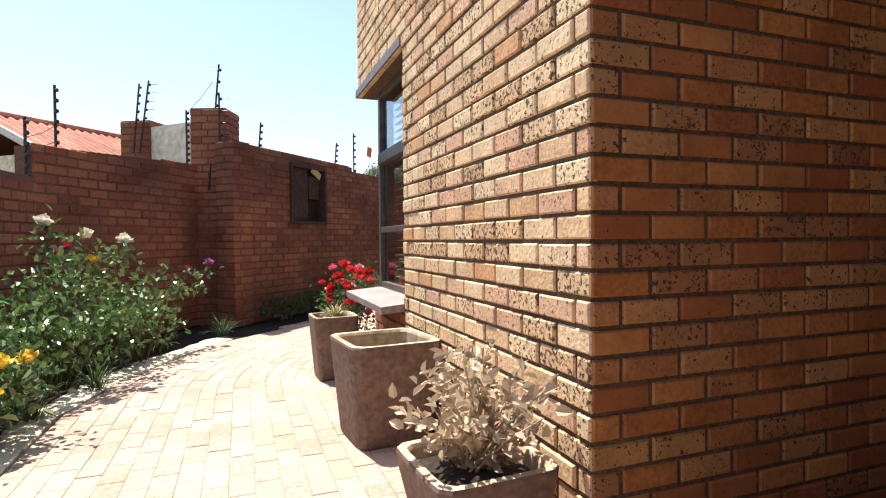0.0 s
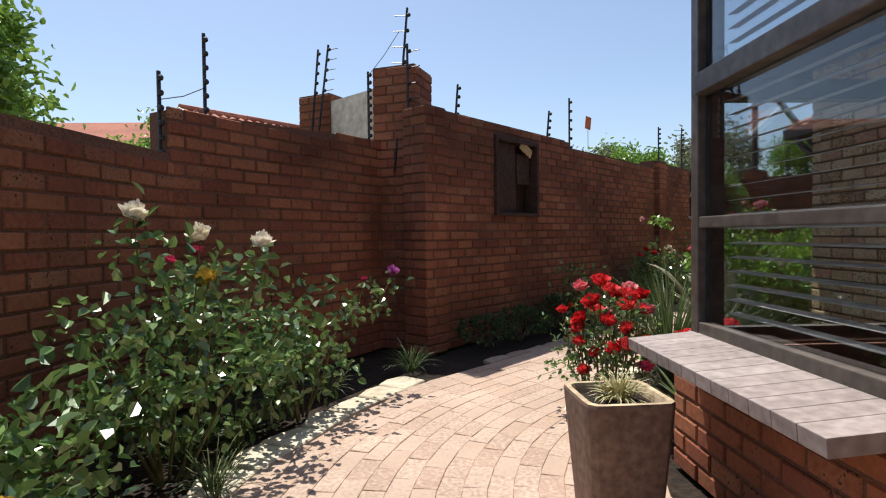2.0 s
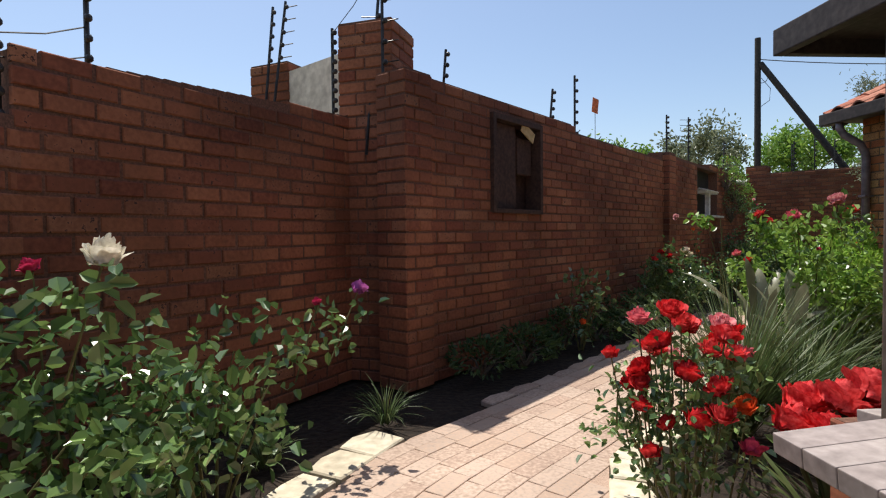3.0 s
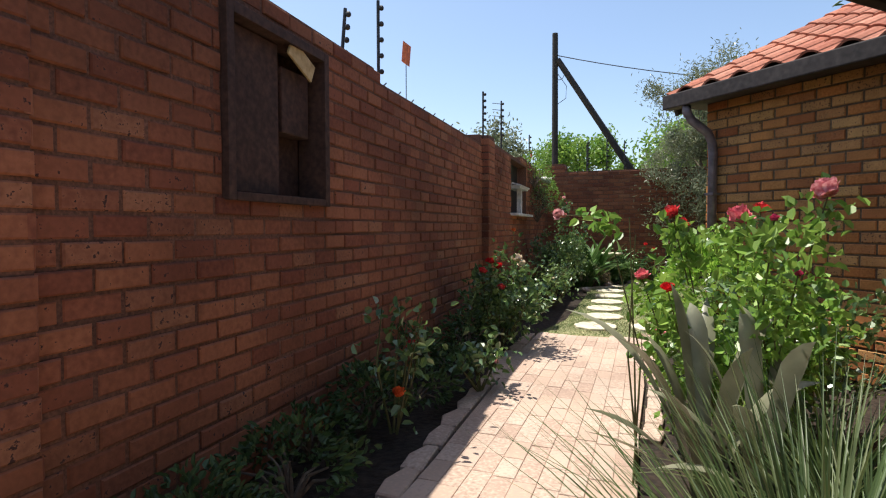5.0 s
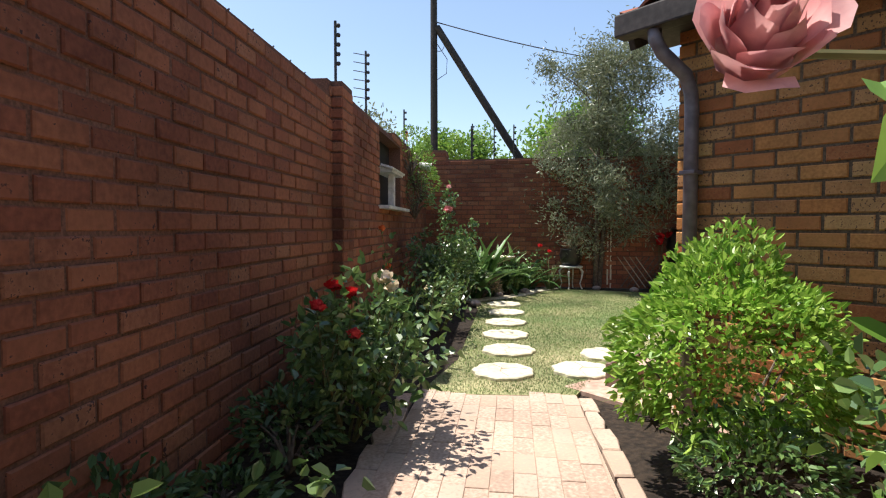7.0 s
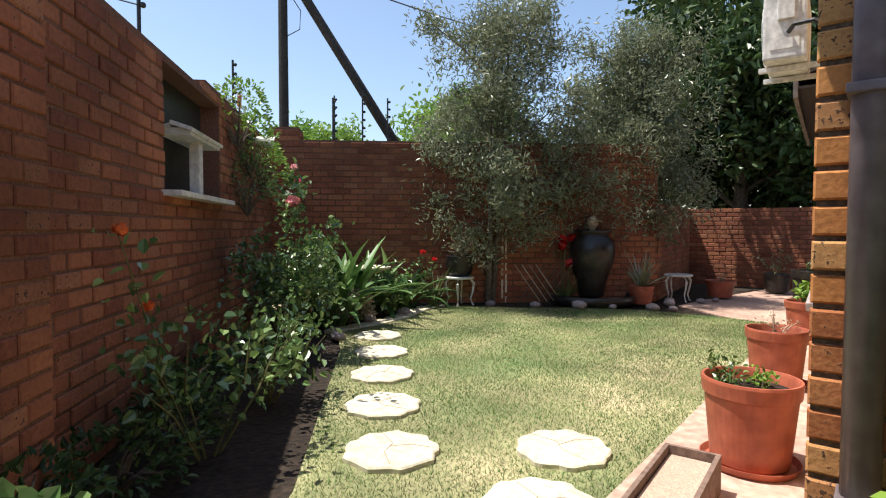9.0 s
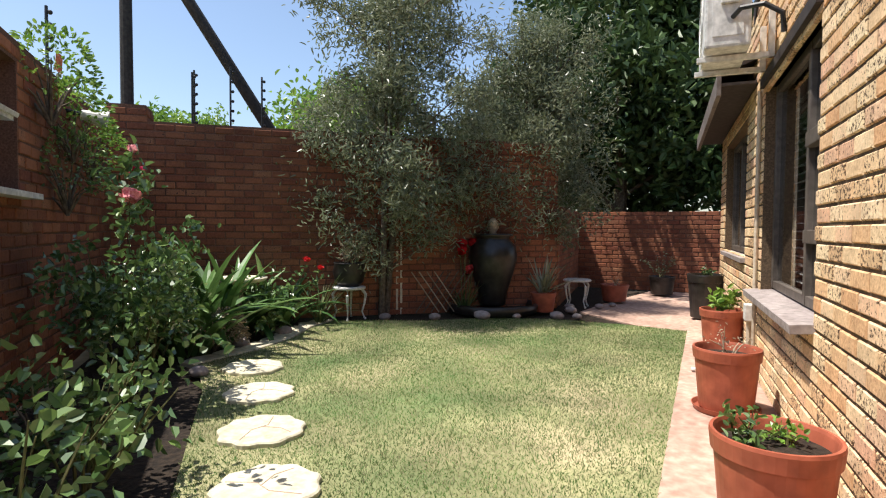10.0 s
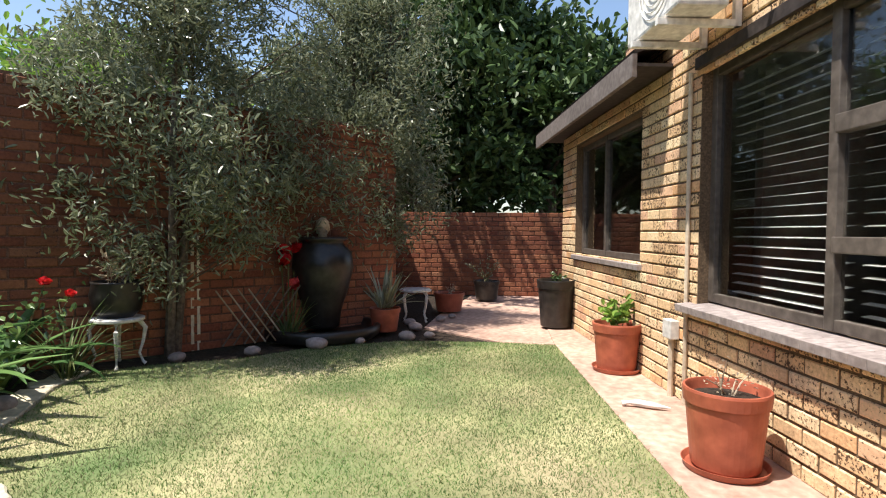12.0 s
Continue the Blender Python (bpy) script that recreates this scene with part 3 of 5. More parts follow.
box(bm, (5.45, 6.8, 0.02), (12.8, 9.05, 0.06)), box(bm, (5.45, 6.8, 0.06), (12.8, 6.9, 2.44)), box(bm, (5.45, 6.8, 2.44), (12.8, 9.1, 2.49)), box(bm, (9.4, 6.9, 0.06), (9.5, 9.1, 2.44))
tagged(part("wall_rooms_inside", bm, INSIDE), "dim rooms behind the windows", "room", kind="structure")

# ---- windows, roofs and fixtures of the house ----
def window(name, label, m, width, height, posts, bars, slats=None, thick=0.06):
    """A framed window in local x (along), z (up), y out. posts: x of uprights; bars: (x0, x1, z, thickness)."""
    ob = tagged(new(name), label, "window", kind="structure")
    ob.matrix_world = m
    for x in posts:
        bm = bmesh.new()
        box(bm, (x - 0.032, -thick / 2, 0), (x + 0.032, thick / 2, height), bevel=0.006)
        part("window_post", bm, FRAME, ob)
    for x0, x1, z, h in bars:
        bm = bmesh.new()
        box(bm, (x0 + 0.032, -thick / 2 + 0.003, z - h / 2), (x1 - 0.032, thick / 2 + (0.02 if h > 0.07 else -0.003), z + h / 2), bevel=0.006)
        part("window_bar", bm, FRAME, ob)
    for x0, x1 in zip(sorted(posts), sorted(posts)[1:]):
        bm = bmesh.new()
        box(bm, (x0 + 0.02, -0.009, 0.02), (x1 - 0.02, -0.003, height - 0.02))
        pane = part("pane", bm, GLASS, ob)
        pane.visible_shadow = False
        if slats:
            z = slats[0]
            blind = []
            while z < slats[1]:
                blind.append(z)
                z += 0.062
            for z in blind:
                bm = bmesh.new()
                box(bm, (x0 + 0.05, -0.024, -0.001), (x1 - 0.05, 0.024, 0.001), Matrix.Translation((0, -0.12, z)) @ Matrix.Rotation(radians(-9), 4, "X"))
                part("blind_slat", bm, BLIND, ob)
    return ob


def sill(name, label, m, width, depth, thick=0.05):
    """A sill of fibre-cement pieces side by side, sloping outwards."""
    ob = tagged(new(name), label, "window sill", kind="structure")
    ob.matrix_world = m
    n = max(1, round(width / 0.1))
    for i in range(n):
        bm = bmesh.new()
        box(bm, (i * width / n + 0.001, 0, -thick), ((i + 1) * width / n - 0.001, depth, 0), Matrix.Rotation(radians(-5), 4, "X"), bevel=0.003)
        part("sill_tile", bm, SILL, ob)
    return ob


w1 = frame_of((1.165, 3.47), (1.165, 4.66))[0] @ Matrix.Translation((0, 0, 0.66))
window("window_1", "bronze-framed corner window with half-open venetian blind", w1, 1.19, 1.68, [0.03, 1.17], [(0.03, 1.17, 0.03, 0.06), (0.03, 1.17, 0.5, 0.05), (0.03, 1.17, 1.1, 0.09), (0.03, 1.17, 1.65, 0.06)], (0.1, 1.6))
w1b = frame_of((1.19, 4.66), (2.5, 4.66))[0] @ Matrix.Translation((0, 0, 0.63))
window("window_2", "bronze-framed side pane of the corner window", w1b, 1.3, 1.7, [0.05, 1.27], [(0.05, 1.27, 0.03, 0.06), (0.05, 1.27, 1.12, 0.09), (0.05, 1.27, 1.67, 0.06)])
sill("window_sill_1", "pale pink sill of small tiles under the corner window", frame_of((1.16, 3.43), (1.16, 4.66))[0] @ Matrix.Translation((0, 0, 0.672)), 1.23, 0.32)
sill("window_sill_2", "pale pink sill returning round the house corner", frame_of((1.18, 4.7), (2.5, 4.7))[0] @ Matrix.Translation((0, 0, 0.655)), 1.32, 0.1)
bm = bmesh.new()
box(bm, (0.985, 3.455, 2.335), (1.215, 4.88, 2.4), bevel=0.004)
tagged(part("lintel_1", bm, FASCIA), "dark boarded lintel over the corner window", "lintel", kind="structure")
hm = frame_of(house(4.06, -0.11), house(2.3, -0.11))[0] @ Matrix.Translation((0, 0, 0.76))
window("window_3", "large bronze-framed window with drawn venetian blind", hm @ Matrix.Translation((1.76, 0, 0)) @ Matrix.Rotation(math.pi, 4, "Z"), 1.76, 1.6, [0.03, 0.62, 1.73],
       [(0.03, 0.62, 0.03, 0.06), (0.62, 1.73, 0.03, 0.06), (0.03, 0.62, 0.42, 0.08), (0.03, 0.62, 1.0, 0.09), (0.03, 0.62, 1.57, 0.06), (0.62, 1.73, 1.57, 0.06)], (0.08, 1.5))
hm2 = frame_of(house(7.2, -0.12), house(5.1, -0.12))[0] @ Matrix.Translation((0, 0, 0.97)) @ Matrix.Translation((2.1, 0, 0)) @ Matrix.Rotation(math.pi, 4, "Z")
window("window_4", "bronze-framed window in the shade of the eave", hm2, 2.1, 1.33, [0.03, 1.22, 2.07], [(0.03, 1.22, 0.03, 0.06), (1.22, 2.07, 0.03, 0.06), (0.03, 1.22, 1.3, 0.06), (1.22, 2.07, 1.3, 0.06)])
hs = frame_of(house(2.25, -0.12), house(4.16, -0.12))[0]
sill("window_sill_3", "pink-grey sill of small tiles", hs @ Matrix.Translation((0, 0, 0.75)), 1.91, 0.23)
sill("window_sill_4", "pale sill of small tiles", frame_of(house(5.06, -0.09), house(7.24, -0.09))[0] @ Matrix.Translation((0, 0, 0.96)), 2.18, 0.13)
bm = bmesh.new()
box(bm, (2.28, -0.1, 2.36), (4.1, 0.03, 2.44), frame_of(house(0), house(1))[0], 0.004)
tagged(part("lintel_2", bm, TIMBER), "dark lintel over the large window", "lintel", kind="structure")

# tiled roof over the second wing, west slope with single tiles
ROOF_A = math.atan(0.466)
roof = tagged(new("roof_1"), "terracotta tiled roof with dark gutter", "roof", kind="structure")
bm = bmesh.new()
rx, rz, ridge = 4.96, 2.5, 3.35
box(bm, (0, 6.2, -0.05), (ridge / math.cos(ROOF_A), 9.62, 0.0), Matrix.Translation((rx, 0, rz)) @ Matrix.Rotation(-ROOF_A, 4, "Y"))
box(bm, (-3.8, 6.2, -0.05), (0, 9.62, 0.0), Matrix.Translation((rx + 2 * ridge, 0, rz)) @ Matrix.Rotation(ROOF_A, 4, "Y"))
part("roof_deck", bm, TIMBER, roof)
tv, tf = [], []
for r in range(2):
    for c in range(9):
        x = c / 8 * 0.3
        for zz in (0.0, -0.018):
            tv.append((r * 0.4, x - 0.15, 0.03 * math.sin(c / 8 * math.tau) + 0.03 + (0.022 if r == 0 else 0.0) + zz))
for c in range(8):
    a = 2 * c
    tf += [(a, a + 2, a + 20, a + 18), (a + 1, a + 19, a + 21, a + 3), (a, a + 1, a + 3, a + 2)]
tile_mesh = bpy.data.meshes.new("roof_tile")
tile_mesh.from_pydata(tv, [], tf)
tile_mesh.materials.append(TILE)
for i in range(10):
    for j in range(12):
        ob = new("roof_tile", tile_mesh)
        ob.parent = roof
        ob.matrix_local = Matrix.Translation((rx, 0, rz)) @ Matrix.Rotation(-ROOF_A, 4, "Y") @ Matrix.Translation((i * 0.35 - 0.04, 9.5 - j * 0.29, 0.0))
bm = bmesh.new()
box(bm, (rx - 0.1, 6.2, 2.36), (rx + 0.02, 9.66, 2.5), bevel=0.012)
part("gutter", bm, TIMBER, roof, "dark box gutter")
bm = bmesh.new()
box(bm, (rx + 0.02, 6.2, 2.4), (5.42, 9.62, 2.44))
part("soffit", bm, TIMBER, roof)
bm = bmesh.new()
for sgn, x0 in ((-1, rx), (1, rx + 2 * ridge)):
    box(bm, (0 if sgn < 0 else -3.75, 9.62, -0.2), (3.75 if sgn < 0 else 0, 9.66, 0.03), Matrix.Translation((x0, 0, rz)) @ Matrix.Rotation(sgn * ROOF_A, 4, "Y"))
part("barge_board", bm, TIMBER, roof)
roof2 = tagged(new("roof_2"), "low eave with grey-brown fascia over the shaded window", "roof", kind="structure")
em = frame_of(house(0), house(1))[0]
bm = bmesh.new()
box(bm, (4.5, 0.28, 2.42), (8.15, 0.32, 2.6), em, 0.004)
part("fascia", bm, FASCIA, roof2)
bm = bmesh.new()
box(bm, (4.5, -0.1, 2.505), (8.15, 0.28, 2.53), em), box(bm, (4.5, 0, 0), (8.15, 0.03, 3.0), em @ Matrix.Translation((0, 0.3, 2.6)) @ Matrix.Rotation(radians(68), 4, "X"))
part("eave_boards", bm, TIMBER, roof2)
roof3 = tagged(new("roof_3"), "dark eave corner of the middle wing", "roof", kind="structure")
bm = bmesh.new()
box(bm, (2.78, 4.9, 2.48), (2.86, 7.48, 2.68), bevel=0.01), box(bm, (2.86, 7.4, 2.48), (5.2, 7.48, 2.68), bevel=0.01)
part("gutter", bm, TIMBER, roof3)
bm = bmesh.new()
box(bm, (2.86, 4.9, 2.6), (5.3, 7.4, 2.64))
part("eave_boards", bm, TIMBER, roof3)

dp = tagged(new("downpipe"), "brown downpipe with swan neck at the house corner", "downpipe")
bm = bmesh.new()
tube(bm, [(4.92, 9.42, 2.38), (4.92, 9.41, 2.3), (4.95, 9.38, 2.22), (5.09, 9.31, 2.1), (5.14, 9.3, 2.0), (5.145, 9.295, 1.9), (5.145, 9.295, 0.0)], 0.042, 12)
part("pipe", bm, PIPE, dp, smooth=True)
for z in (0.5, 1.5):
    bm = bmesh.new()
    box(bm, (5.095, 9.245, z), (5.2, 9.345, z + 0.025), bevel=0.004)
    part("bracket", bm, PIPE, dp)

# air conditioner on the wall
ac = thing("air_conditioner", "white outdoor air-conditioner unit on wall brackets", "air conditioner")
am = em @ Matrix.Translation((3.4, 0.18, 2.52))
bm = bmesh.new()
box(bm, (0, 0, 0), (0.78, 0.3, 0.56), am, 0.02)
part("casing", bm, WHITE, ac)
bm = bmesh.new()
for r in (0.04, 0.08, 0.12, 0.16, 0.2, 0.24):
    tube(bm, [am @ Vector((0.3 + r * math.cos(k * math.tau / 24), 0.31, 0.28 + r * math.sin(k * math.tau / 24))) for k in range(25)], 0.004, 4, False)
part("fan_grille", bm, WHITE, ac)
bm = bmesh.new()
box(bm, (-0.006, 0.05, 0.08), (0.0, 0.25, 0.5), am)
box(bm, (-0.03, 0.08, 0.3), (-0.006, 0.2, 0.48), am, 0.008)
part("valve_cover", bm, WHITE, ac)
for x in (0.17, 0.57):
    bm = bmesh.new()
    box(bm, (x, -0.17, -0.05), (x + 0.04, 0.34, -0.01), am, 0.003), box(bm, (x, -0.17, -0.05), (x + 0.04, -0.13, 0.3), am, 0.003)
    part("bracket", bm, WHITE, ac)
bm = bmesh.new()
tube(bm, [am @ Vector(v) for v in ((-0.02, 0.12, 0.2), (-0.12, 0.08, 0.22), (-0.2, -0.05, 0.2), (-0.22, -0.15, 0.12), (-0.2, -0.165, 0.0))], 0.018, 8)
part("hose", bm, METAL_DARK, ac)
cd = thing("conduit", "cream conduit down the wall beside the window", "conduit")
bm = bmesh.new()
tube(bm, [(*house(4.17, 0.02), 2.36), (*house(4.17, 0.02), 0.0)], 0.016, 8)
part("pipe", bm, CONDUIT, cd)
jb = thing("junction_box", "white weatherproof junction box with pipe on the brick wall", "junction box")
bm = bmesh.new()
box(bm, (4.3, 0.0, 0.44), (4.44, 0.07, 0.58), em, 0.008)
part("case", bm, WHITE, jb)
bm = bmesh.new()
tube(bm, [(*house(4.37, 0.03), 0.44), (*house(4.37, 0.03), 0.0)], 0.022, 8)
part("pipe", bm, CONDUIT, jb)

# ---- on the boundary wall ----
nk = thing("meter_cupboard", "dark steel cupboard let into the brick wall, door ajar", "cupboard")
cm = frame_of(along(0), along(1))[0]
bm = bmesh.new()
box(bm, (0.99, 0.16, 1.33), (1.85, 0.2, 2.19), cm)
part("back", bm, RUST, nk)
for a, b, c, d in ((0.98, 1.03, 1.32, 2.2), (1.81, 1.86, 1.32, 2.2), (1.03, 1.81, 1.32, 1.36), (1.03, 1.81, 2.15, 2.2)):
    bm = bmesh.new()
    box(bm, (a, -0.03, c), (b, 0.15, d), cm, 0.004)
    part("frame", bm, RUST, nk)
bm = bmesh.new()
box(bm, (1.05, 0.04, 1.37), (1.45, 0.06, 2.14), cm)
part("door", bm, RUST, nk)
bm = bmesh.new()
box(bm, (1.5, 0.05, 1.7), (1.76, 0.15, 2.05), cm, 0.01)
part("meter", bm, RUST, nk)
bm = bmesh.new()
box(bm, (-0.12, 0.0, -0.05), (0.12, 0.012, 0.05), cm @ Matrix.Translation((1.6, -0.015, 2.1)) @ Matrix.Rotation(radians(24), 4, "Y"))
part("notice", bm, material("faded_notice", [(0.5, 0.34, 0.14), (0.55, 0.4, 0.2)], 0.7), nk, "faded ochre notice card")
fd = thing("bird_feeder", "white roofed bird feeder in a dark wall recess", "bird feeder")
bm = bmesh.new()
box(bm, (7.66, 0.17, 1.43), (9.14, 0.2, 2.3), cm)
part("back", bm, METAL_DARK, fd)
bm = bmesh.new()
box(bm, (7.6, -0.12, 1.39), (9.2, 0.16, 1.43), cm, 0.004)
part("shelf", bm, WHITE, fd)
bm = bmesh.new()
box(bm, (8.25, -0.06, 1.43), (8.35, 0.02, 1.85), cm, 0.01)
part("post", bm, WHITE, fd)
bm = bmesh.new()
box(bm, (7.85, -0.12, 0), (8.75, 0.04, 0.03), cm @ Matrix.Translation((0, 0, 1.9)) @ Matrix.Rotation(radians(18), 4, "X"), 0.006), box(bm, (7.85, 0.03, 0), (8.75, 0.14, 0.03), cm @ Matrix.Translation((0, 0, 1.9)) @ Matrix.Rotation(radians(-18), 4, "X"), 0.006)
box(bm, (7.88, -0.1, 1.84), (8.72, 0.12, 1.89), cm)
part("roof", bm, WHITE, fd)
lamp = thing("floodlight", "small silver floodlight on the wall top", "floodlight")
bm = bmesh.new()
lm = Matrix.Translation((*along(10.4, 0.1), 2.2))
tube(bm, [lm @ Vector((0, 0, 0)), lm @ Vector((0.08, -0.06, -0.02)), lm @ Vector((0.16, -0.12, -0.04))], [0.04, 0.06, 0.085], 14)
part("head", bm, WHITE, lamp)
bm = bmesh.new()
tube(bm, [lm @ Vector((-0.1, 0.06, 0.02)), lm.translation], 0.02, 8)
part("arm", bm, METAL_DARK, lamp)


def fence_bracket(at, z0, z1, lean=(0.0, 0.0), arms=0.0, n=6, wires=0):
    """An electric-fence bracket: steel upright with black insulators, some with side arms."""
    ob = thing("fence_bracket", "black electric-fence upright with round insulators", "fence post", "electric fence uprights", at=(*at, 0))
    bm = bmesh.new()
    tube(bm, [(0, 0, z0), (lean[0], lean[1], z1)], 0.013, 6)
    part("upright", bm, METAL_DARK, ob)
    for i in range(n):
        t = (i + 0.5) / n
        z = z0 + (z1 - z0) * (0.42 + 0.58 * t)
        f = (z - z0) / (z1 - z0)
        bm = bmesh.new()
        bmesh.ops.create_uvsphere(bm, u_segments=8, v_segments=5, radius=0.021, matrix=Matrix.Translation((lean[0] * f + 0.02, lean[1] * f - 0.02, z)))
        part("insulator", bm, METAL_DARK, ob)
        if arms:
            bm = bmesh.new()
            tube(bm, [(lean[0] * f, lean[1] * f, z), (lean[0] * f + arms, lean[1] * f - arms * 0.3, z + 0.01)], 0.005, 4)
            part("arm", bm, METAL_DARK, ob)
    return ob


fence_bracket((-1.75, 5.79), 1.2, 2.18, n=6)
fence_bracket((-1.65, 6.27), 1.55, 2.59, n=6)
fence_bracket((-0.62, 7.75), 1.2, 2.75, n=12)
fence_bracket((-0.36, 7.62), 1.75, 3.36, lean=(0.14, 0.08), arms=-0.12, n=6)
fence_bracket((-0.22, 7.5), 1.9, 2.94, arms=0.12, n=4)
fence_bracket((-1.28, 8.6), 2.3, 3.32, lean=(0.12, 0.04), arms=0.12, n=5)
fence_bracket((-1.36, 8.62), 2.3, 3.27, lean=(0.08, 0.03), n=5)
fence_bracket((0.25, 8.18), 2.1, 2.74, lean=(0.05, 0.0), n=4)
fence_bracket(along(2.97, -0.16), 1.7, 2.97, n=6)
fence_bracket(along(2.4, -0.2), 2.1, 2.71, lean=(0.05, 0.0), n=4)
fence_bracket(along(6.26, -0.12), 2.3, 3.03, n=5)
fence_bracket(along(7.74, -0.18), 2.2, 3.23, arms=-0.14, n=6)
fence_bracket(along(10.44, -0.155), 2.2, 3.12, n=5)
for i, (x, y) in enumerate(((9.15, 16.0), (9.45, 15.65), (9.7, 15.35), (9.35, 16.2))):
    fence_bracket((x, y), 2.0, 3.2 + 0.1 * (i % 2), n=6)
for i in range(9):
    p = along(2.95 + i * 0.3, -0.11)
    sp = thing("wall_spike", "short black steel spike on the wall top", "spike", "wall-top spikes", at=(*p, 2.24))
    bm = bmesh.new()
    tube(bm, [(0, 0, 0), (0, 0, 0.06), (0.03, 0.02, 0.09)], 0.006, 5)
    part("spike", bm, METAL_DARK, sp)
for pts in (((-1.75, 5.79, 2.0), (-1.65, 6.27, 2.2)), ((-1.75, 5.79, 1.9), (-1.65, 6.27, 2.05)), ((-0.3, 7.62, 3.1), (-0.6, 7.72, 2.72))):
    ww = thing("fence_wire", "thin slack fence wire", "wire")
    bm = bmesh.new()
    a, b = Vector(pts[0]), Vector(pts[1])
    tube(bm, [a, a.lerp(b, 0.5) - Vector((0, 0, 0.02)), b], 0.0035, 4)
    part("strand", bm, METAL_DARK, ww)
for i, (p, z) in enumerate((((2.27, 10.03), 2.69), (along(11.0, -0.2), 2.78))):
    sg = thing("warning_sign", "small orange warning plate on the fence", "sign", at=(*p, z))
    bm = bmesh.new()
    box(bm, (-0.06, -0.002, -0.09), (0.06, 0.002, 0.09), Matrix.Rotation(radians(35), 4, "Z") @ Matrix.Rotation(radians(8), 4, "Y"))
    part("plate", bm, material("orange_plate" + "b" * i, [(0.7, 0.16, 0.05), (0.75, 0.22, 0.08)], 0.5), sg)
    bm = bmesh.new()
    tube(bm, [(0, 0.005, -0.55), (0, 0.005, -0.05)], 0.004, 5)
    part("wire", bm, METAL_DARK, sg)
up = thing("utility_pole", "tarred timber pole with diagonal brace", "pole")
bm = bmesh.new()
tube(bm, [(8.9, 16.9, 0.0), (8.88, 16.9, 6.0)], [0.085, 0.07], 12)
part("pole", bm, POLE, up)
bm = bmesh.new()
tube(bm, [(8.92, 16.85, 5.35), (10.26, 15.56, 2.4), (10.9, 14.97, 1.0)], [0.075, 0.085, 0.085], 10)
part("brace", bm, POLE, up)
bm = bmesh.new()
tube(bm, [Vector((8.9, 16.85, 5.45)).lerp(Vector((16.5, 12.6, 4.7)), t) - Vector((0, 0, 1.2 * t * (1 - t))) for t in [k / 16 for k in range(17)]], 0.012, 5)
part("cable", bm, POLE, up)
bm = bmesh.new()
tube(bm, [(8.95 + 0.17 * math.sin(k * math.tau / 16), 16.85, 5.2 - 0.17 + 0.17 * math.cos(k * math.tau / 16)) for k in range(17)], 0.008, 5, False)
tube(bm, [(8.9, 16.82, 5.0), (9.12, 16.75, 4.7), (9.1, 16.75, 4.4), (8.9, 16.82, 4.25)], 0.008, 5)
part("cable_loop", bm, POLE, up)

# neighbour's outbuilding close behind the wall, and a far gable
nh = thing("neighbour_outbuilding", "outbuilding with red tiled roof behind the boundary wall", "house")
nm, nl = frame_of((-4.9, 13.3), (-1.7, 17.0))
bm = bmesh.new()
box(bm, (0.1, -1.8, 0), (nl, 1.8, 2.75), nm)
part("wall", bm, PLASTER, nh)
for sgn in (-1, 1):
    bm = bmesh.new()
    box(bm, (0, -2.2, -0.05), (nl, 0, 0), nm @ Matrix.Translation((0, 0, 3.64)) @ (Matrix.Rotation(radians(24), 4, "X") if sgn < 0 else Matrix.Rotation(math.pi, 4, "Z") @ Matrix.Translation((-nl, 0, 0)) @ Matrix.Rotation(radians(24), 4, "X")))
    part("roof", bm, TILE, nh)
for i in range(6):
    for j in range(23):
        ob = new("roof_tile", tile_mesh)
        ob.parent = nh
        ob.matrix_local = nm @ Matrix.Translation((0, 0, 3.65)) @ Matrix.Rotation(radians(24), 4, "X") @ Matrix.Translation((0.12 + j * 0.2, -0.02 - i * 0.33, 0.0)) @ Matrix.Rotation(-math.pi / 2, 4, "Z") @ Matrix.Diagonal((0.9, 0.68, 0.7, 1))
for j in range(13):
    bm = bmesh.new()
    tube(bm, [nm @ Vector((j * 0.36, 0, 3.69)), nm @ Vector((j * 0.36 + 0.35, 0, 3.69))], 0.085, 8)
    part("ridge_tile", bm, TILE, nh)
bm = bmesh.new()
box(bm, (-0.04, -2.2, -0.1), (0.02, 0.02, 0.03), nm @ Matrix.Translation((0, 0, 3.67)) @ Matrix.Rotation(radians(24), 4, "X"))
part("verge_board", bm, WHITE, nh)
ng = thing("neighbour_house", "far pale house with a red tiled gable roof", "house")
bm = bmesh.new()
box(bm, (-15.0, 19.0, 0), (-8.4, 25.0, 3.6))
part("wall", bm, PLASTER, ng)
mesh("roof", [(-15.4, 18.6, 3.5), (-8.0, 18.6, 3.5), (-8.0, 25.4, 3.5), (-15.4, 25.4, 3.5), (-15.4, 22, 5.2), (-8.0, 22, 5.2)], [(0, 1, 5, 4), (2, 3, 4, 5), (1, 2, 5), (3, 0, 4)], TILE, ng)


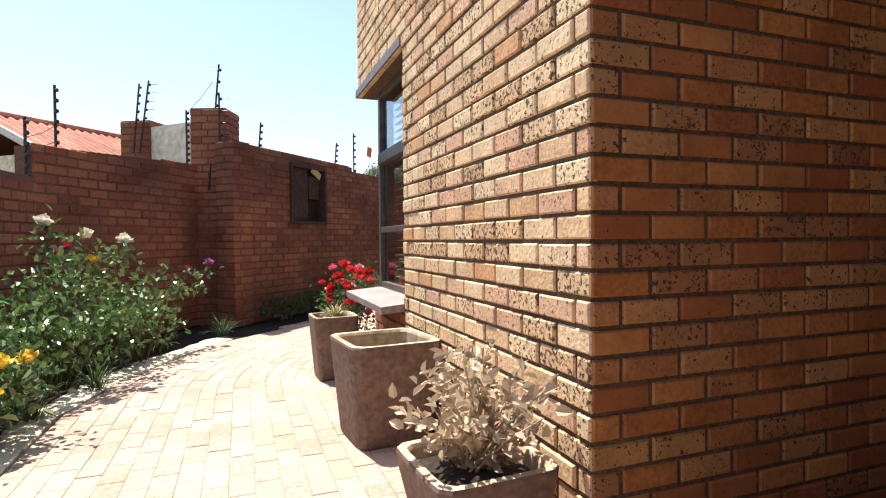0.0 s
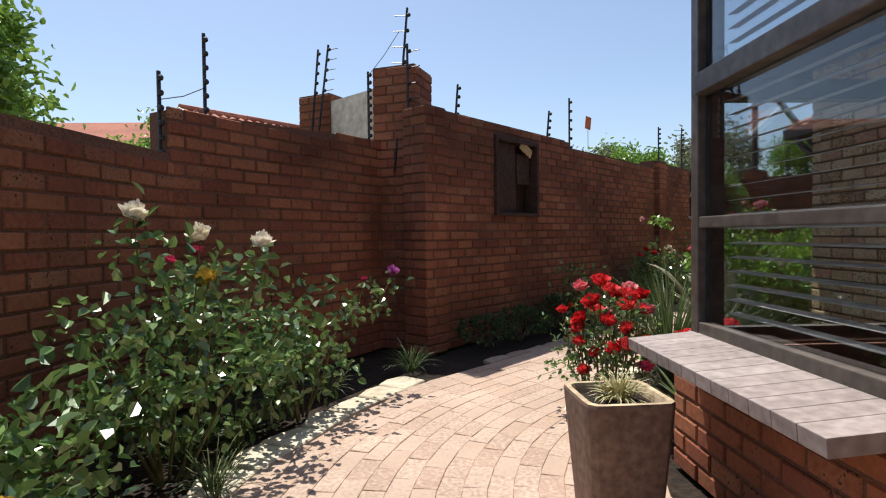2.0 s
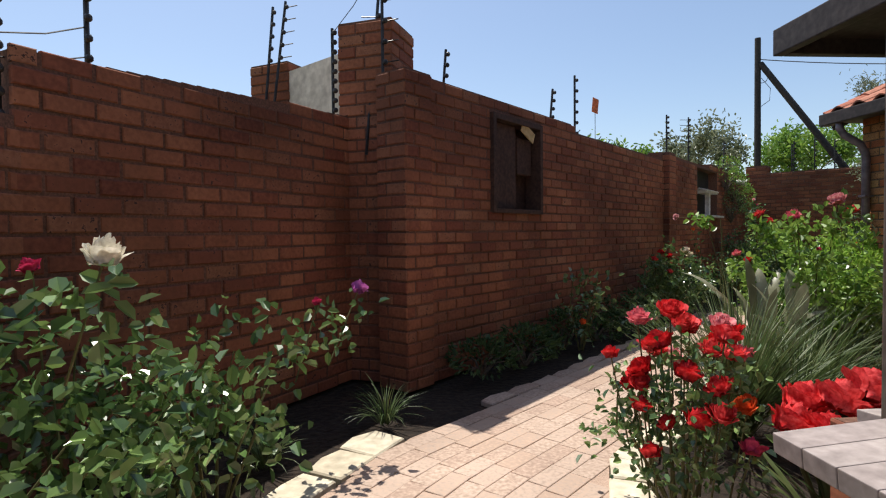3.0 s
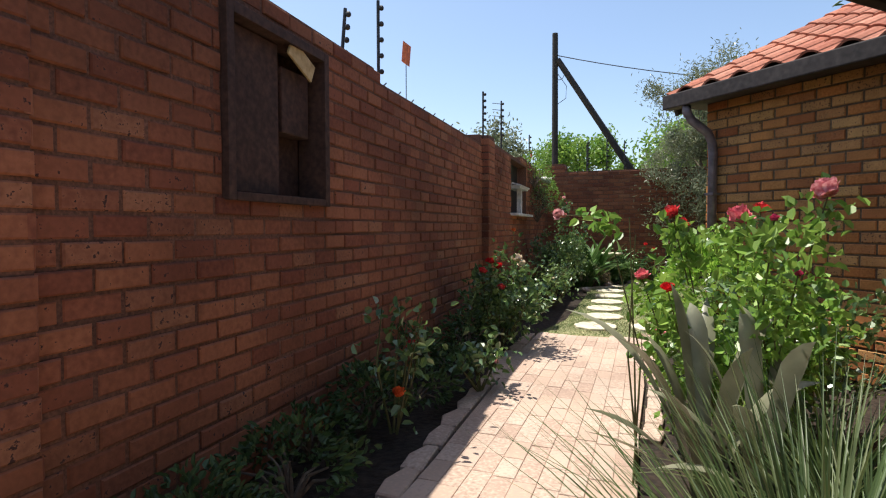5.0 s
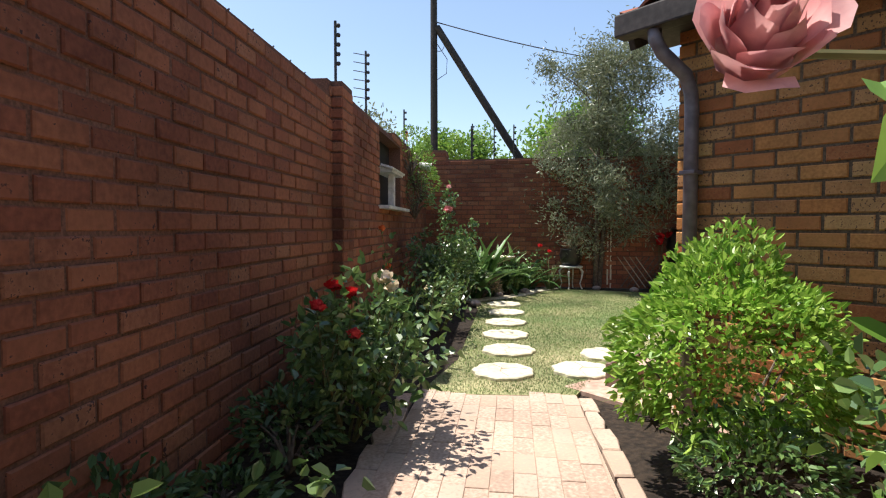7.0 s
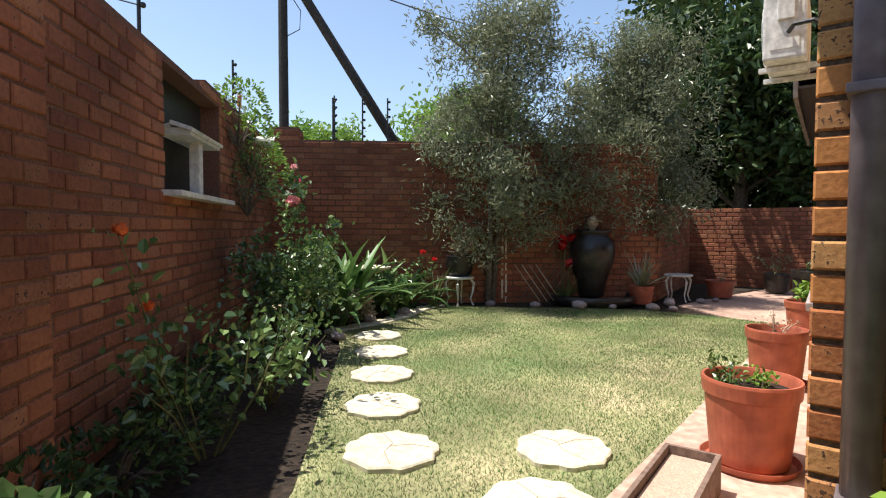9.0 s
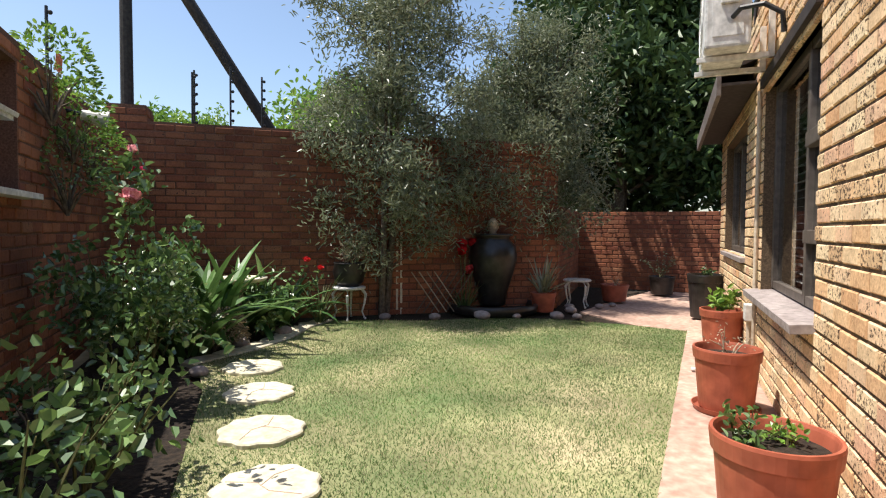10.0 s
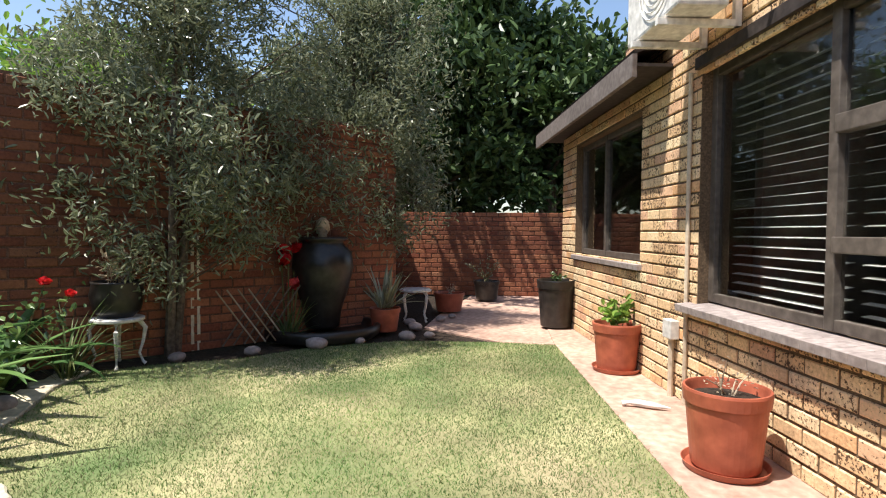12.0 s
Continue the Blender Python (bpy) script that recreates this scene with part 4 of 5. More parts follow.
# ---- pots ----
def square_pot(label, at, side, base, height, turn, soil_at, group=""):
    """A tall tapered square pot, hollow, with a rounded rim and soil inside."""
    ob = thing("square_planter", label, "planter", group, at=(*at, 0), turn=turn)
    bm = bmesh.new()
    r, b = side / 2, base / 2
    lathe(bm, [(b * 0.96, 0.0), (b, 0.015), (r * 0.985, height - 0.05), (r, height - 0.012), (r * 0.985, height), (r * 0.86, height), (r * 0.83, height - 0.015), (r * 0.8, soil_at)], 40, 9)
    for k, f in enumerate(bm.faces):
        f.material_index = 1 if 160 <= k < 280 else 0
    part("body", bm, [POT_BROWN, POT_IN], ob)
    bm = bmesh.new()
    lathe(bm, [(r * 0.79, soil_at - 0.03), (r * 0.79, soil_at), (r * 0.4, soil_at + 0.015)], 24, 6)
    part("soil", bm, SOIL, ob)
    return ob


square_pot("tall tapered brown square pot, empty, on the paving", (0.74, 2.95), 0.51, 0.42, 0.54, 6, 0.3, "brown square pots")
square_pot("tall tapered brown square pot with a straw-dry succulent", (0.68, 4.35), 0.345, 0.27, 0.49, 3, 0.45, "brown square pots")
square_pot("tapered brown square pot with a withered shrub", (0.7, 1.62), 0.42, 0.28, 0.38, 4, 0.33, "brown square pots")
tuft("succulent", "straw-coloured dry succulent in the square pot", (0.69, 4.36), 150, 0.13, 0.012, SUCCULENT, 31, 1.4, "plant", 0.6, 0.46, 3)


def round_pot(label, at, r, h, z=0.0, saucer=True, mat=None, group="terracotta pots"):
    """A round pot with a deep rolled rim, soil and a saucer."""
    ob = thing("plant_pot", label, "plant pot", group, at=(*at, z))
    mt = mat or TERRA
    bm = bmesh.new()
    lathe(bm, [(r * 0.76, 0.022), (r * 0.785, 0.03), (r * 0.92, h * 0.8), (r * 0.92, h * 0.82), (r * 0.97, h * 0.825), (r, h * 0.97), (r * 0.985, h), (r * 0.93, h), (r * 0.91, h * 0.97), (r * 0.87, h * 0.86)], 40)
    part("pot", bm, mt, ob, smooth=False)
    bm = bmesh.new()
    lathe(bm, [(r * 0.86, h * 0.84), (r * 0.86, h * 0.87), (r * 0.4, h * 0.89)], 28)
    part("soil", bm, SOIL, ob)
    if saucer:
        bm = bmesh.new()
        lathe(bm, [(r * 0.86, 0.0), (r * 0.92, 0.004), (r * 1.0, 0.04), (r * 0.98, 0.04), (r * 0.9, 0.012)], 36)
        part("saucer", bm, mt, ob)
    return ob


round_pot("terracotta-coloured pot with small seedlings on the apron", (6.56, 9.76), 0.228, 0.44)
round_pot("terracotta-coloured pot with a withered plant on its saucer", (8.28, 9.87), 0.215, 0.43)
round_pot("terracotta-coloured pot with a leafy green plant", (10.32, 9.85), 0.215, 0.43)
round_pot("tall charcoal pot against the house wall", (12.5, 10.0), 0.25, 0.62, 0.0, False, DARKPOT, "")
round_pot("weathered clay pot on the far paving", (13.75, 11.4), 0.24, 0.3, 0.0, False)
round_pot("dark pot with a sprawling plant on the far paving", (15.2, 10.75), 0.24, 0.36, 0.0, False, DARKPOT, "")


def small_plant(label, at, z, n, length, leaf_w, mat, seed, spread=1.0, name="potted_plant"):
    """A few stems with leaves, in a pot."""
    ob = thing(name, label, "plant", at=(*at, z))
    rng = np.random.default_rng(seed)
    bm = bmesh.new()
    pts = []
    for i in range(max(5, n // 12)):
        d = ball_dirs(rng, 1, 0.55)[0] * [spread, spread, 1]
        tip = Vector(d * length * rng.uniform(0.6, 1.0))
        base = Vector((rng.uniform(-1, 1) * 0.05 * spread, rng.uniform(-1, 1) * 0.05 * spread, -0.02))
        tube(bm, [base, base.lerp(tip, 0.5) + Vector((0, 0, 0.02)), tip], [0.005, 0.004, 0.002], 5)
        pts += [np.array(base.lerp(tip, t)) for t in (0.35, 0.55, 0.7, 0.85, 1.0)]
    tagged(part("stems", bm, STEM if mat is not DRY else DRY, ob), kind="stuff")
    pts = np.array(pts)[rng.integers(0, len(pts), n)] + rng.normal(size=(n, 3)) * 0.02
    leaf_part("leaves", ob, mat, pts, ball_dirs(rng, n, -0.2), ball_dirs(rng, n, 0.2), leaf_w * 1.8 * rng.uniform(0.6, 1.2, n), leaf_w * rng.uniform(0.7, 1.2, n))
    return ob


small_plant("withered pale dry shrub in the square pot", (0.7, 1.62), 0.34, 420, 0.42, 0.03, DRY, 41, 0.95, "dry_shrub")
small_plant("green seedlings in the pot", (6.52, 9.86), 0.38, 90, 0.16, 0.022, ROSE_LEAF, 42, 1.1)
small_plant("bright seedlings in the pot", (6.6, 9.72), 0.38, 60, 0.12, 0.022, LIGHT_LEAF, 43, 0.8)
small_plant("withered brown plant in the pot", (8.28, 9.87), 0.38, 60, 0.2, 0.012, DRY, 44, 0.9)
small_plant("broad-leaved green plant in the pot", (10.32, 9.85), 0.37, 90, 0.3, 0.05, LIGHT_LEAF, 45, 0.8)
small_plant("sparse plant in the charcoal pot", (12.5, 10.0), 0.57, 60, 0.15, 0.03, DARK_LEAF, 46, 1.3)
small_plant("sprawling grey plant in the dark pot", (15.2, 10.75), 0.34, 120, 0.5, 0.025, OLIVE_LEAF, 47, 1.3)
small_plant("dry stalks in the clay pot", (13.75, 11.4), 0.28, 40, 0.2, 0.015, DRY, 48, 0.8)
tr = thing("planter_trough", "long grey trough planter with dry soil on the apron", "planter", at=(5.72, 9.9, 0.0), turn=3)
bm = bmesh.new()
for lo, hi in (((-0.42, -0.12, 0), (0.42, -0.1, 0.17)), ((-0.42, 0.1, 0), (0.42, 0.12, 0.17)), ((-0.42, -0.1, 0), (-0.4, 0.1, 0.17)), ((0.4, -0.1, 0), (0.42, 0.1, 0.17)), ((-0.4, -0.1, 0), (0.4, 0.1, 0.02))):
    box(bm, lo, hi)
part("trough", bm, POT_BROWN, tr)
bm = bmesh.new()
box(bm, (-0.395, -0.095, 0.02), (0.395, 0.095, 0.13))
part("soil", bm, SAND, tr)
lz = thing("lizard_ornament", "small white ornament lying on the apron", "ornament", at=(9.25, 9.95, 0.0), turn=70)
bm = bmesh.new()
tube(bm, [(-0.16, 0, 0.02), (-0.05, 0.01, 0.03), (0.05, -0.01, 0.03), (0.11, 0, 0.03), (0.16, 0.01, 0.02)], [0.006, 0.022, 0.026, 0.014, 0.02], 8)
part("ornament", bm, WHITE, lz)

# ---- far end of the garden: urn fountain, stool, trellis ----
urn = thing("urn_fountain", "dark glazed urn fountain with a tan finial in a low basin", "fountain", at=(11.75, 12.85, 0))
bm = bmesh.new()
lathe(bm, [(0.18, 0.1), (0.2, 0.14), (0.22, 0.3), (0.3, 0.55), (0.36, 0.8), (0.34, 0.98), (0.24, 1.07), (0.24, 1.1), (0.3, 1.13), (0.29, 1.15), (0.2, 1.14)], 32)
part("urn", bm, DARKPOT, urn, smooth=True)
bm = bmesh.new()
lathe(bm, [(0.62, 0.0), (0.66, 0.03), (0.68, 0.13), (0.64, 0.15), (0.6, 0.13), (0.58, 0.06)], 36)
part("basin", bm, DARKPOT, urn, smooth=True)
bm = bmesh.new()
lathe(bm, [(0.06, 1.13), (0.05, 1.18), (0.09, 1.24), (0.075, 1.33), (0.03, 1.37), (0.01, 1.38)], 14)
part("finial", bm, POT_IN, urn, "tan stone finial", smooth=True)
for i, (x, y, sc) in enumerate(((10.22, 14.32, 1.0), (12.9, 11.85, 1.0))):
    st = thing("garden_stool", "white cast-iron stool with curved legs", "stool", "white garden stools", at=(x, y, 0), turn=20 * i)
    bm = bmesh.new()
    lathe(bm, [(0.2, 0.4), (0.22, 0.41), (0.22, 0.43), (0.2, 0.44)], 24)
    part("seat", bm, WHITE, st)
    for k in range(4):
        a = k * math.pi / 2 + 0.5
        bm = bmesh.new()
        tube(bm, [(math.cos(a) * r, math.sin(a) * r, z) for r, z in ((0.17, 0.4), (0.22, 0.33), (0.2, 0.2), (0.17, 0.1), (0.2, 0.02), (0.22, 0.0))], [0.022, 0.02, 0.014, 0.012, 0.013, 0.016], 8)
        part("leg", bm, WHITE, st)
sp = thing("plant_pot", "dark round pot on the white stool", "plant pot", at=(10.22, 14.32, 0.44))
bm = bmesh.new()
lathe(bm, [(0.13, 0.0), (0.19, 0.06), (0.22, 0.2), (0.2, 0.3), (0.21, 0.32), (0.19, 0.32), (0.17, 0.27)], 28)
part("pot", bm, DARKPOT, sp, smooth=True)
small_plant("sprawling grey-green plant in the dark pot", (10.22, 14.32), 0.76, 160, 0.3, 0.03, DRY, 49, 1.3)


def trellis(label, at, turn, width, height, z0, slats):
    ob = thing("trellis", label, "trellis", at=(*at, z0), turn=turn)
    for x in (0, width):
        bm = bmesh.new()
        box(bm, (x - 0.015, -0.012, 0), (x + 0.015, 0.012, height))
        part("upright", bm, FLAG, ob)
    for i in range(slats):
        z = height * (i + 0.5) / slats
        bm = bmesh.new()
        box(bm, (0, -0.006, -0.012), (width, 0.006, 0.012), Matrix.Translation((0, 0.016, z)) @ Matrix.Rotation(radians(0 if width > 0.3 else 12), 4, "Y"))
        part("slat", bm, FLAG, ob)
    return ob


trellis("weathered pale trellis strip beside the brick pier", (12.32, 12.66), -84, 0.24, 2.0, 0.0, 18)
trellis("thin pale trellis post behind the stool", (10.85, 13.95), -46, 0.06, 1.9, 0.0, 12)
fp = thing("lattice_fence", "low dark diamond lattice panel in the bed", "lattice", at=(10.75, 13.7, 0), turn=-48)
for k in range(7):
    for sgn in (-1, 1):
        bm = bmesh.new()
        a, b = Vector((0.1 + k * 0.11, 0.01 * sgn, 0.05)), Vector((0.1 + k * 0.11 + sgn * 0.4, 0.01 * sgn, 0.62))
        if 0 <= b.x <= 0.95:
            tube(bm, [a, b], 0.009, 5)
            part("lath", bm, BARK if sgn > 0 else DRY, fp)
        else:
            bm.free()
bb = thing("bird_bath", "shallow grey bird bath in the planting", "bird bath", at=(8.7, 14.75, 0))
bm = bmesh.new()
lathe(bm, [(0.14, 0.0), (0.06, 0.06), (0.05, 0.5), (0.1, 0.55), (0.3, 0.62), (0.32, 0.65), (0.29, 0.65), (0.1, 0.6)], 28)
part("bowl", bm, FLAG, bb, smooth=True)
ROCKS = random.Random(5)
for x, y, r in ((11.62, 11.85, 0.1), (11.1, 12.75, 0.12), (10.75, 13.3, 0.08), (10.45, 13.9, 0.08), (11.75, 11.6, 0.07), (12.6, 11.9, 0.08), (11.35, 12.35, 0.07), (9.0, 14.35, 0.1), (8.3, 14.3, 0.09), (12.25, 11.8, 0.09), (7.3, 13.75, 0.08), (12.9, 11.5, 0.07), (13.2, 11.35, 0.06), (7.38, 9.86, 0.04)):
    rk = thing("garden_rock", "rounded grey garden rock at the lawn's edge", "rock", "edging rocks", at=(x, y, r * 0.35))
    bm = bmesh.new()
    bmesh.ops.create_icosphere(bm, subdivisions=2, radius=r)
    for vv in bm.verts:
        vv.co *= 1 + 0.18 * noise.noise(vv.co * 9 + Vector((x, y, 0)))
        vv.co.z *= 0.6
    part("rock", bm, SILL, rk, smooth=True)

# ---- planting ----
rose_bush("white rose bush with glossy leaves against the wall", (-1.25, 4.75), 1.0, 0.42, 900, [(-1.29, 4.56, 1.205, 0.12, "white"), (-1.04, 4.63, 1.115, 0.11, "white"), (-0.85, 4.86, 1.075, 0.12, "white"), (-1.0, 4.6, 0.93, 0.1, "yellow"), (-1.3, 4.9, 1.0, 0.06, "crimson")], 51)
rose_bush("rose bush with a purple bloom", (-0.85, 5.6), 0.78, 0.42, 750, [(-0.32, 6.3, 0.84, 0.1, "purple"), (-0.5, 6.1, 0.8, 0.06, "crimson")], 52, squash=(1.0, 1.3))
rose_bush("low rose bush beside the path", (-1.25, 5.35), 0.85, 0.4, 600, [(-1.34, 5.34, 1.03, 0.08, "crimson")], 53)
rose_bush("yellow rose bush beside the path", (-1.5, 3.7), 0.7, 0.45, 1500, [(-1.52, 3.78, 0.8, 0.11, "yellow"), (-1.08, 3.54, 0.44, 0.11, "yellow"), (-1.15, 3.33, 0.46, 0.12, "yellow"), (-1.18, 3.36, 0.3, 0.1, "yellow"), (-1.45, 3.95, 0.6, 0.07, "yellow")], 54)
rose_bush("red rose bush beside the path", (-1.4, 2.85), 1.1, 0.3, 750, [(-1.2, 2.95, 1.2, 0.09, "red"), (-1.28, 3.02, 1.25, 0.09, "red"), (-1.35, 2.9, 1.22, 0.08, "red"), (-1.2, 2.92, 0.76, 0.09, "red"), (-1.3, 2.8, 0.72, 0.09, "red")], 55, mat=LIGHT_LEAF)
rose_bush("rose bush at the near end of the bed", (-1.75, 2.6), 0.7, 0.45, 900, [(-1.5, 2.8, 0.7, 0.1, "yellow")], 56)
RB = [(1.02, 5.53, 0.84, 0.11, "red"), (0.9, 5.5, 0.62, 0.11, "red"), (1.02, 5.42, 0.62, 0.12, "red"), (1.27, 5.54, 0.75, 0.11, "red"), (0.92, 5.6, 0.8, 0.1, "pink"), (1.1, 5.6, 0.78, 0.11, "red"), (0.86, 5.45, 0.5, 0.09, "red"), (1.15, 5.45, 0.7, 0.11, "red"), (0.97, 5.5, 0.72, 0.12, "red"), (0.82, 5.62, 0.66, 0.08, "red"), (1.3, 5.5, 0.66, 0.1, "pink"), (1.12, 5.35, 0.58, 0.11, "red"), (1.25, 5.4, 0.5, 0.1, "orange"), (0.88, 5.38, 0.35, 0.09, "red"), (1.2, 5.3, 0.38, 0.09, "crimson")]
RB = [(x - 0.06, y - 0.1, z - 0.02, d, c) for x, y, z, d, c in RB]
RB += [(1.02 + 0.2 * math.cos(i * 2.4) * (0.4 + 0.6 * (i % 5) / 4), 5.42 + 0.22 * math.sin(i * 2.4), 0.42 + 0.4 * ((i * 7) % 12) / 12, 0.085 + 0.01 * (i % 4), "pink" if i % 6 == 5 else "red") for i in range(14)]
rose_bush("red rose bush covered in blooms", (1.02, 5.45), 0.68, 0.27, 1100, RB, 57, leaf=0.038)
am = thing("amaryllis", "clump of large scarlet lilies beside the sill", "flower", at=(1.55, 5.22, -0.03))
AM = [(0.0, 0.1, 0.5), (0.12, 0.0, 0.43), (-0.12, 0.02, 0.4), (0.05, -0.12, 0.37), (0.18, 0.14, 0.46), (-0.08, 0.18, 0.47), (0.22, -0.05, 0.35), (-0.18, -0.1, 0.34), (0.1, 0.08, 0.54), (-0.02, -0.02, 0.3), (-0.2, 0.08, 0.42)]
for i, p in enumerate(AM):
    bm = bmesh.new()
    tube(bm, [(p[0] * 0.3, p[1] * 0.3, 0), p], [0.012, 0.009], 6)
    bloom(part("stalk", bm, STEM, am), p, 0.2, "red", (0.5 * math.sin(i), 0.5 * math.cos(i), i), "scarlet lily bloom")
tuft("lily_leaves", "broad strap leaves of the scarlet lilies", (1.5, 5.25), 40, 0.5, 0.04, STRAP_LEAF, 58, 0.9)
tuft("ornamental_grass", "tall arching green ornamental grass clump", (1.75, 6.25), 420, 1.05, 0.013, STRAP_LEAF, 59, 0.75, droop=0.3)
tuft("ornamental_grass", "arching green ornamental grass clump", (2.15, 6.35), 200, 0.8, 0.013, STRAP_LEAF, 60, 0.85, droop=0.35)
tuft("ornamental_grass", "arching olive grass with pale dry blades", (2.65, 6.75), 260, 0.85, 0.016, STRAP_LEAF, 61, 0.95, droop=0.4)


def flax(label, at, blades, seed):
    """Flax with broad stiff blades; blades: (heading, reach, tip height, width)."""
    ob = thing("flax_plant", label, "plant", "flax plants", at=(*at, 0))
    rng = random.Random(seed)
    for head, reach, high, wide in blades:
        a = radians(head)
        d, side = Vector((math.cos(a), math.sin(a), 0)), Vector((-math.sin(a), math.cos(a), 0))
        base = d * 0.03 + side * rng.uniform(-0.04, 0.04)
        bend, tip = d * reach * rng.uniform(0.3, 0.42) + Vector((0, 0, high * rng.uniform(0.8, 0.95))), d * reach + Vector((0, 0, high))
        twist = rng.uniform(-0.7, 0.7)
        verts, faces = [], []
        for j in range(10):
            t = j / 9
            c = base * (1 - t) ** 2 + bend * 2 * t * (1 - t) + tip * t * t
            along_ = (bend - base).lerp(tip - bend, t).normalized()
            across = Matrix.Rotation(twist * (0.3 + t), 3, along_) @ side
            w = wide * (0.5 + 0.75 * t - 0.35 * t * t) * min(1.0, (1 - t) * 3.2 + 0.02)
            fold = along_.cross(across) * w * 0.14
            verts += [c + across * w / 2, c + fold, c - across * w / 2]
        for j in range(9):
            b = 3 * j
            faces += [(b, b + 1, b + 4, b + 3), (b + 1, b + 2, b + 5, b + 4)]
        mesh("blade", verts, faces, FLAX_LEAF, ob, smooth=True)
    return ob


flax("bronze-green flax with broad stiff blades", (2.52, 7.18), [(129, 0.6, 0.81, 0.06), (108, 0.16, 0.95, 0.13), (75, 0.12, 0.86, 0.11), (150, 0.36, 0.72, 0.09), (165, 0.55, 0.46, 0.06), (95, 0.34, 0.7, 0.09), (40, 0.4, 0.85, 0.1), (195, 0.42, 0.6, 0.09), (350, 0.35, 0.8, 0.1), (250, 0.3, 0.75, 0.09), (300, 0.4, 0.6, 0.09), (140, 0.5, 0.28, 0.06)], 62)
flax("bronze-green flax at the path's edge", (2.66, 7.02), [(80, 0.13, 0.86, 0.13), (160, 0.5, 0.55, 0.08), (205, 0.55, 0.6, 0.08), (240, 0.35, 0.8, 0.1), (20, 0.4, 0.7, 0.1), (130, 0.3, 0.75, 0.1), (310, 0.45, 0.6, 0.09), (185, 0.65, 0.35, 0.07)], 63)
rose_bush("tall rose bush with red blooms and bright leaves", (3.02, 7.4), 1.1, 0.45, 2300, [(2.77, 7.6, 1.25, 0.1, "red"), (2.78, 7.24, 1.22, 0.12, "pink"), (2.85, 6.9, 1.32, 0.12, "pink"), (2.85, 7.62, 1.2, 0.08, "red"), (2.59, 7.62, 0.94, 0.08, "pink"), (2.56, 7.43, 0.9, 0.07, "red"), (2.6, 6.95, 1.22, 0.04, "crimson"), (2.75, 6.95, 1.0, 0.04, "crimson")], 64, 0.058, LIGHT_LEAF, low=0.3)
rose_bush("rose bush with pink blooms and dark leaves", (3.5, 7.72), 0.85, 0.42, 1500, [(3.1, 8.0, 0.55, 0.08, "pink")], 65, 0.052, ROSE_LEAF)
rose_bush("leafy rose bush against the house", (3.7, 7.4), 1.05, 0.5, 1300, [(3.69, 7.78, 1.29, 0.1, "red")], 66, 0.055, ROSE_LEAF)
ROSE_TIP = (-0.28, 0.2, 1.25)
pr = thing("rose_bush", "tall pink rose stem with large bright leaves over the path", "shrub", at=(2.385, 7.455, 0))
for i, tip in enumerate(((-0.1, 0.07, 1.2), (-0.02, 0.02, 1.24), (-0.04, -0.04, 1.16))):
    bm = bmesh.new()
    tube(bm, [(0.02 * i, 0, 0), (0.04 - 0.03 * i, 0.01 * i, 0.6), tip], [0.006, 0.004, 0.0025], 6)
    part("cane", bm, STEM, pr)
bm = bmesh.new()
tube(bm, [(-0.1, 0.07, 1.2), (-0.18, 0.13, 1.25), ROSE_TIP], [0.0025, 0.002, 0.002], 6)
bloom(part("stalk", bm, STEM, pr), ROSE_TIP, 0.054, "blush", (0.25, -1.1, 0.4))
rng = np.random.default_rng(67)
lp = np.array([-0.14, 0.085, 1.23]) + rng.normal(size=(34, 3)) * [0.05, 0.045, 0.045]
leaf_part("leaves", pr, LIGHT_LEAF, lp, ball_dirs(rng, 34) + [0, 0, 0.2], ball_dirs(rng, 34, 0.4), rng.uniform(0.045, 0.068, 34), rng.uniform(0.03, 0.042, 34))


def leafy_shrub(name, label, at, r, h, n, leaf, mat, seed, z0=0.02, rough=0.25, z=0.0):
    """A clipped shrub: stems and a shell of small leaves with an uneven outline."""
    ob = thing(name, label, "shrub", at=(*at, z))
    rng = np.random.default_rng(seed)
    d = ball_dirs(rng, n, -0.35)
    lump = np.array([noise.noise(Vector(v) * 2.2 + Vector((seed, 0, 0))) for v in d])
    rad = (1 + rough * lump) * rng.uniform(0.72, 1.0, n) ** 0.6
    pts = d * rad[:, None] * [r, r, h * 0.55] + [0, 0, h * 0.45]
    pts[:, 2] = np.maximum(pts[:, 2], z0)
    bm = bmesh.new()
    for i in range(12):
        p = pts[rng.integers(0, n)] * 0.8
        tube(bm, [(0, 0, 0), Vector(p) * 0.5 + Vector((0, 0, 0.05)), p], [0.014, 0.008, 0.004], 5)
    tagged(part("stems", bm, BARK, ob), kind="stuff")
    leaf_part("leaves", ob, mat, pts, d + ball_dirs(rng, n) * 0.7, ball_dirs(rng, n, 0.1), leaf * rng.uniform(0.6, 1.2, n), leaf * 0.5 * rng.uniform(0.7, 1.2, n))
    return ob


leafy_shrub("hedge_shrub", "rounded bright green hedge shrub beside the paving", (4.5, 8.75), 0.5, 1.1, 5500, 0.05, HEDGE_LEAF, 71, rough=0.32)
leafy_shrub("hedge_shrub", "low dark green shrub in the bed", (4.2, 8.5), 0.3, 0.45, 1500, 0.04, ROSE_LEAF, 72)
tuft("fern", "bright green fern at the house corner", (4.85, 8.75), 60, 0.4, 0.03, LIGHT_LEAF, 73, 1.2)
tuft("fern", "bright green fern beside the apron", (5.0, 9.45), 40, 0.3, 0.03, LIGHT_LEAF, 74, 1.2)
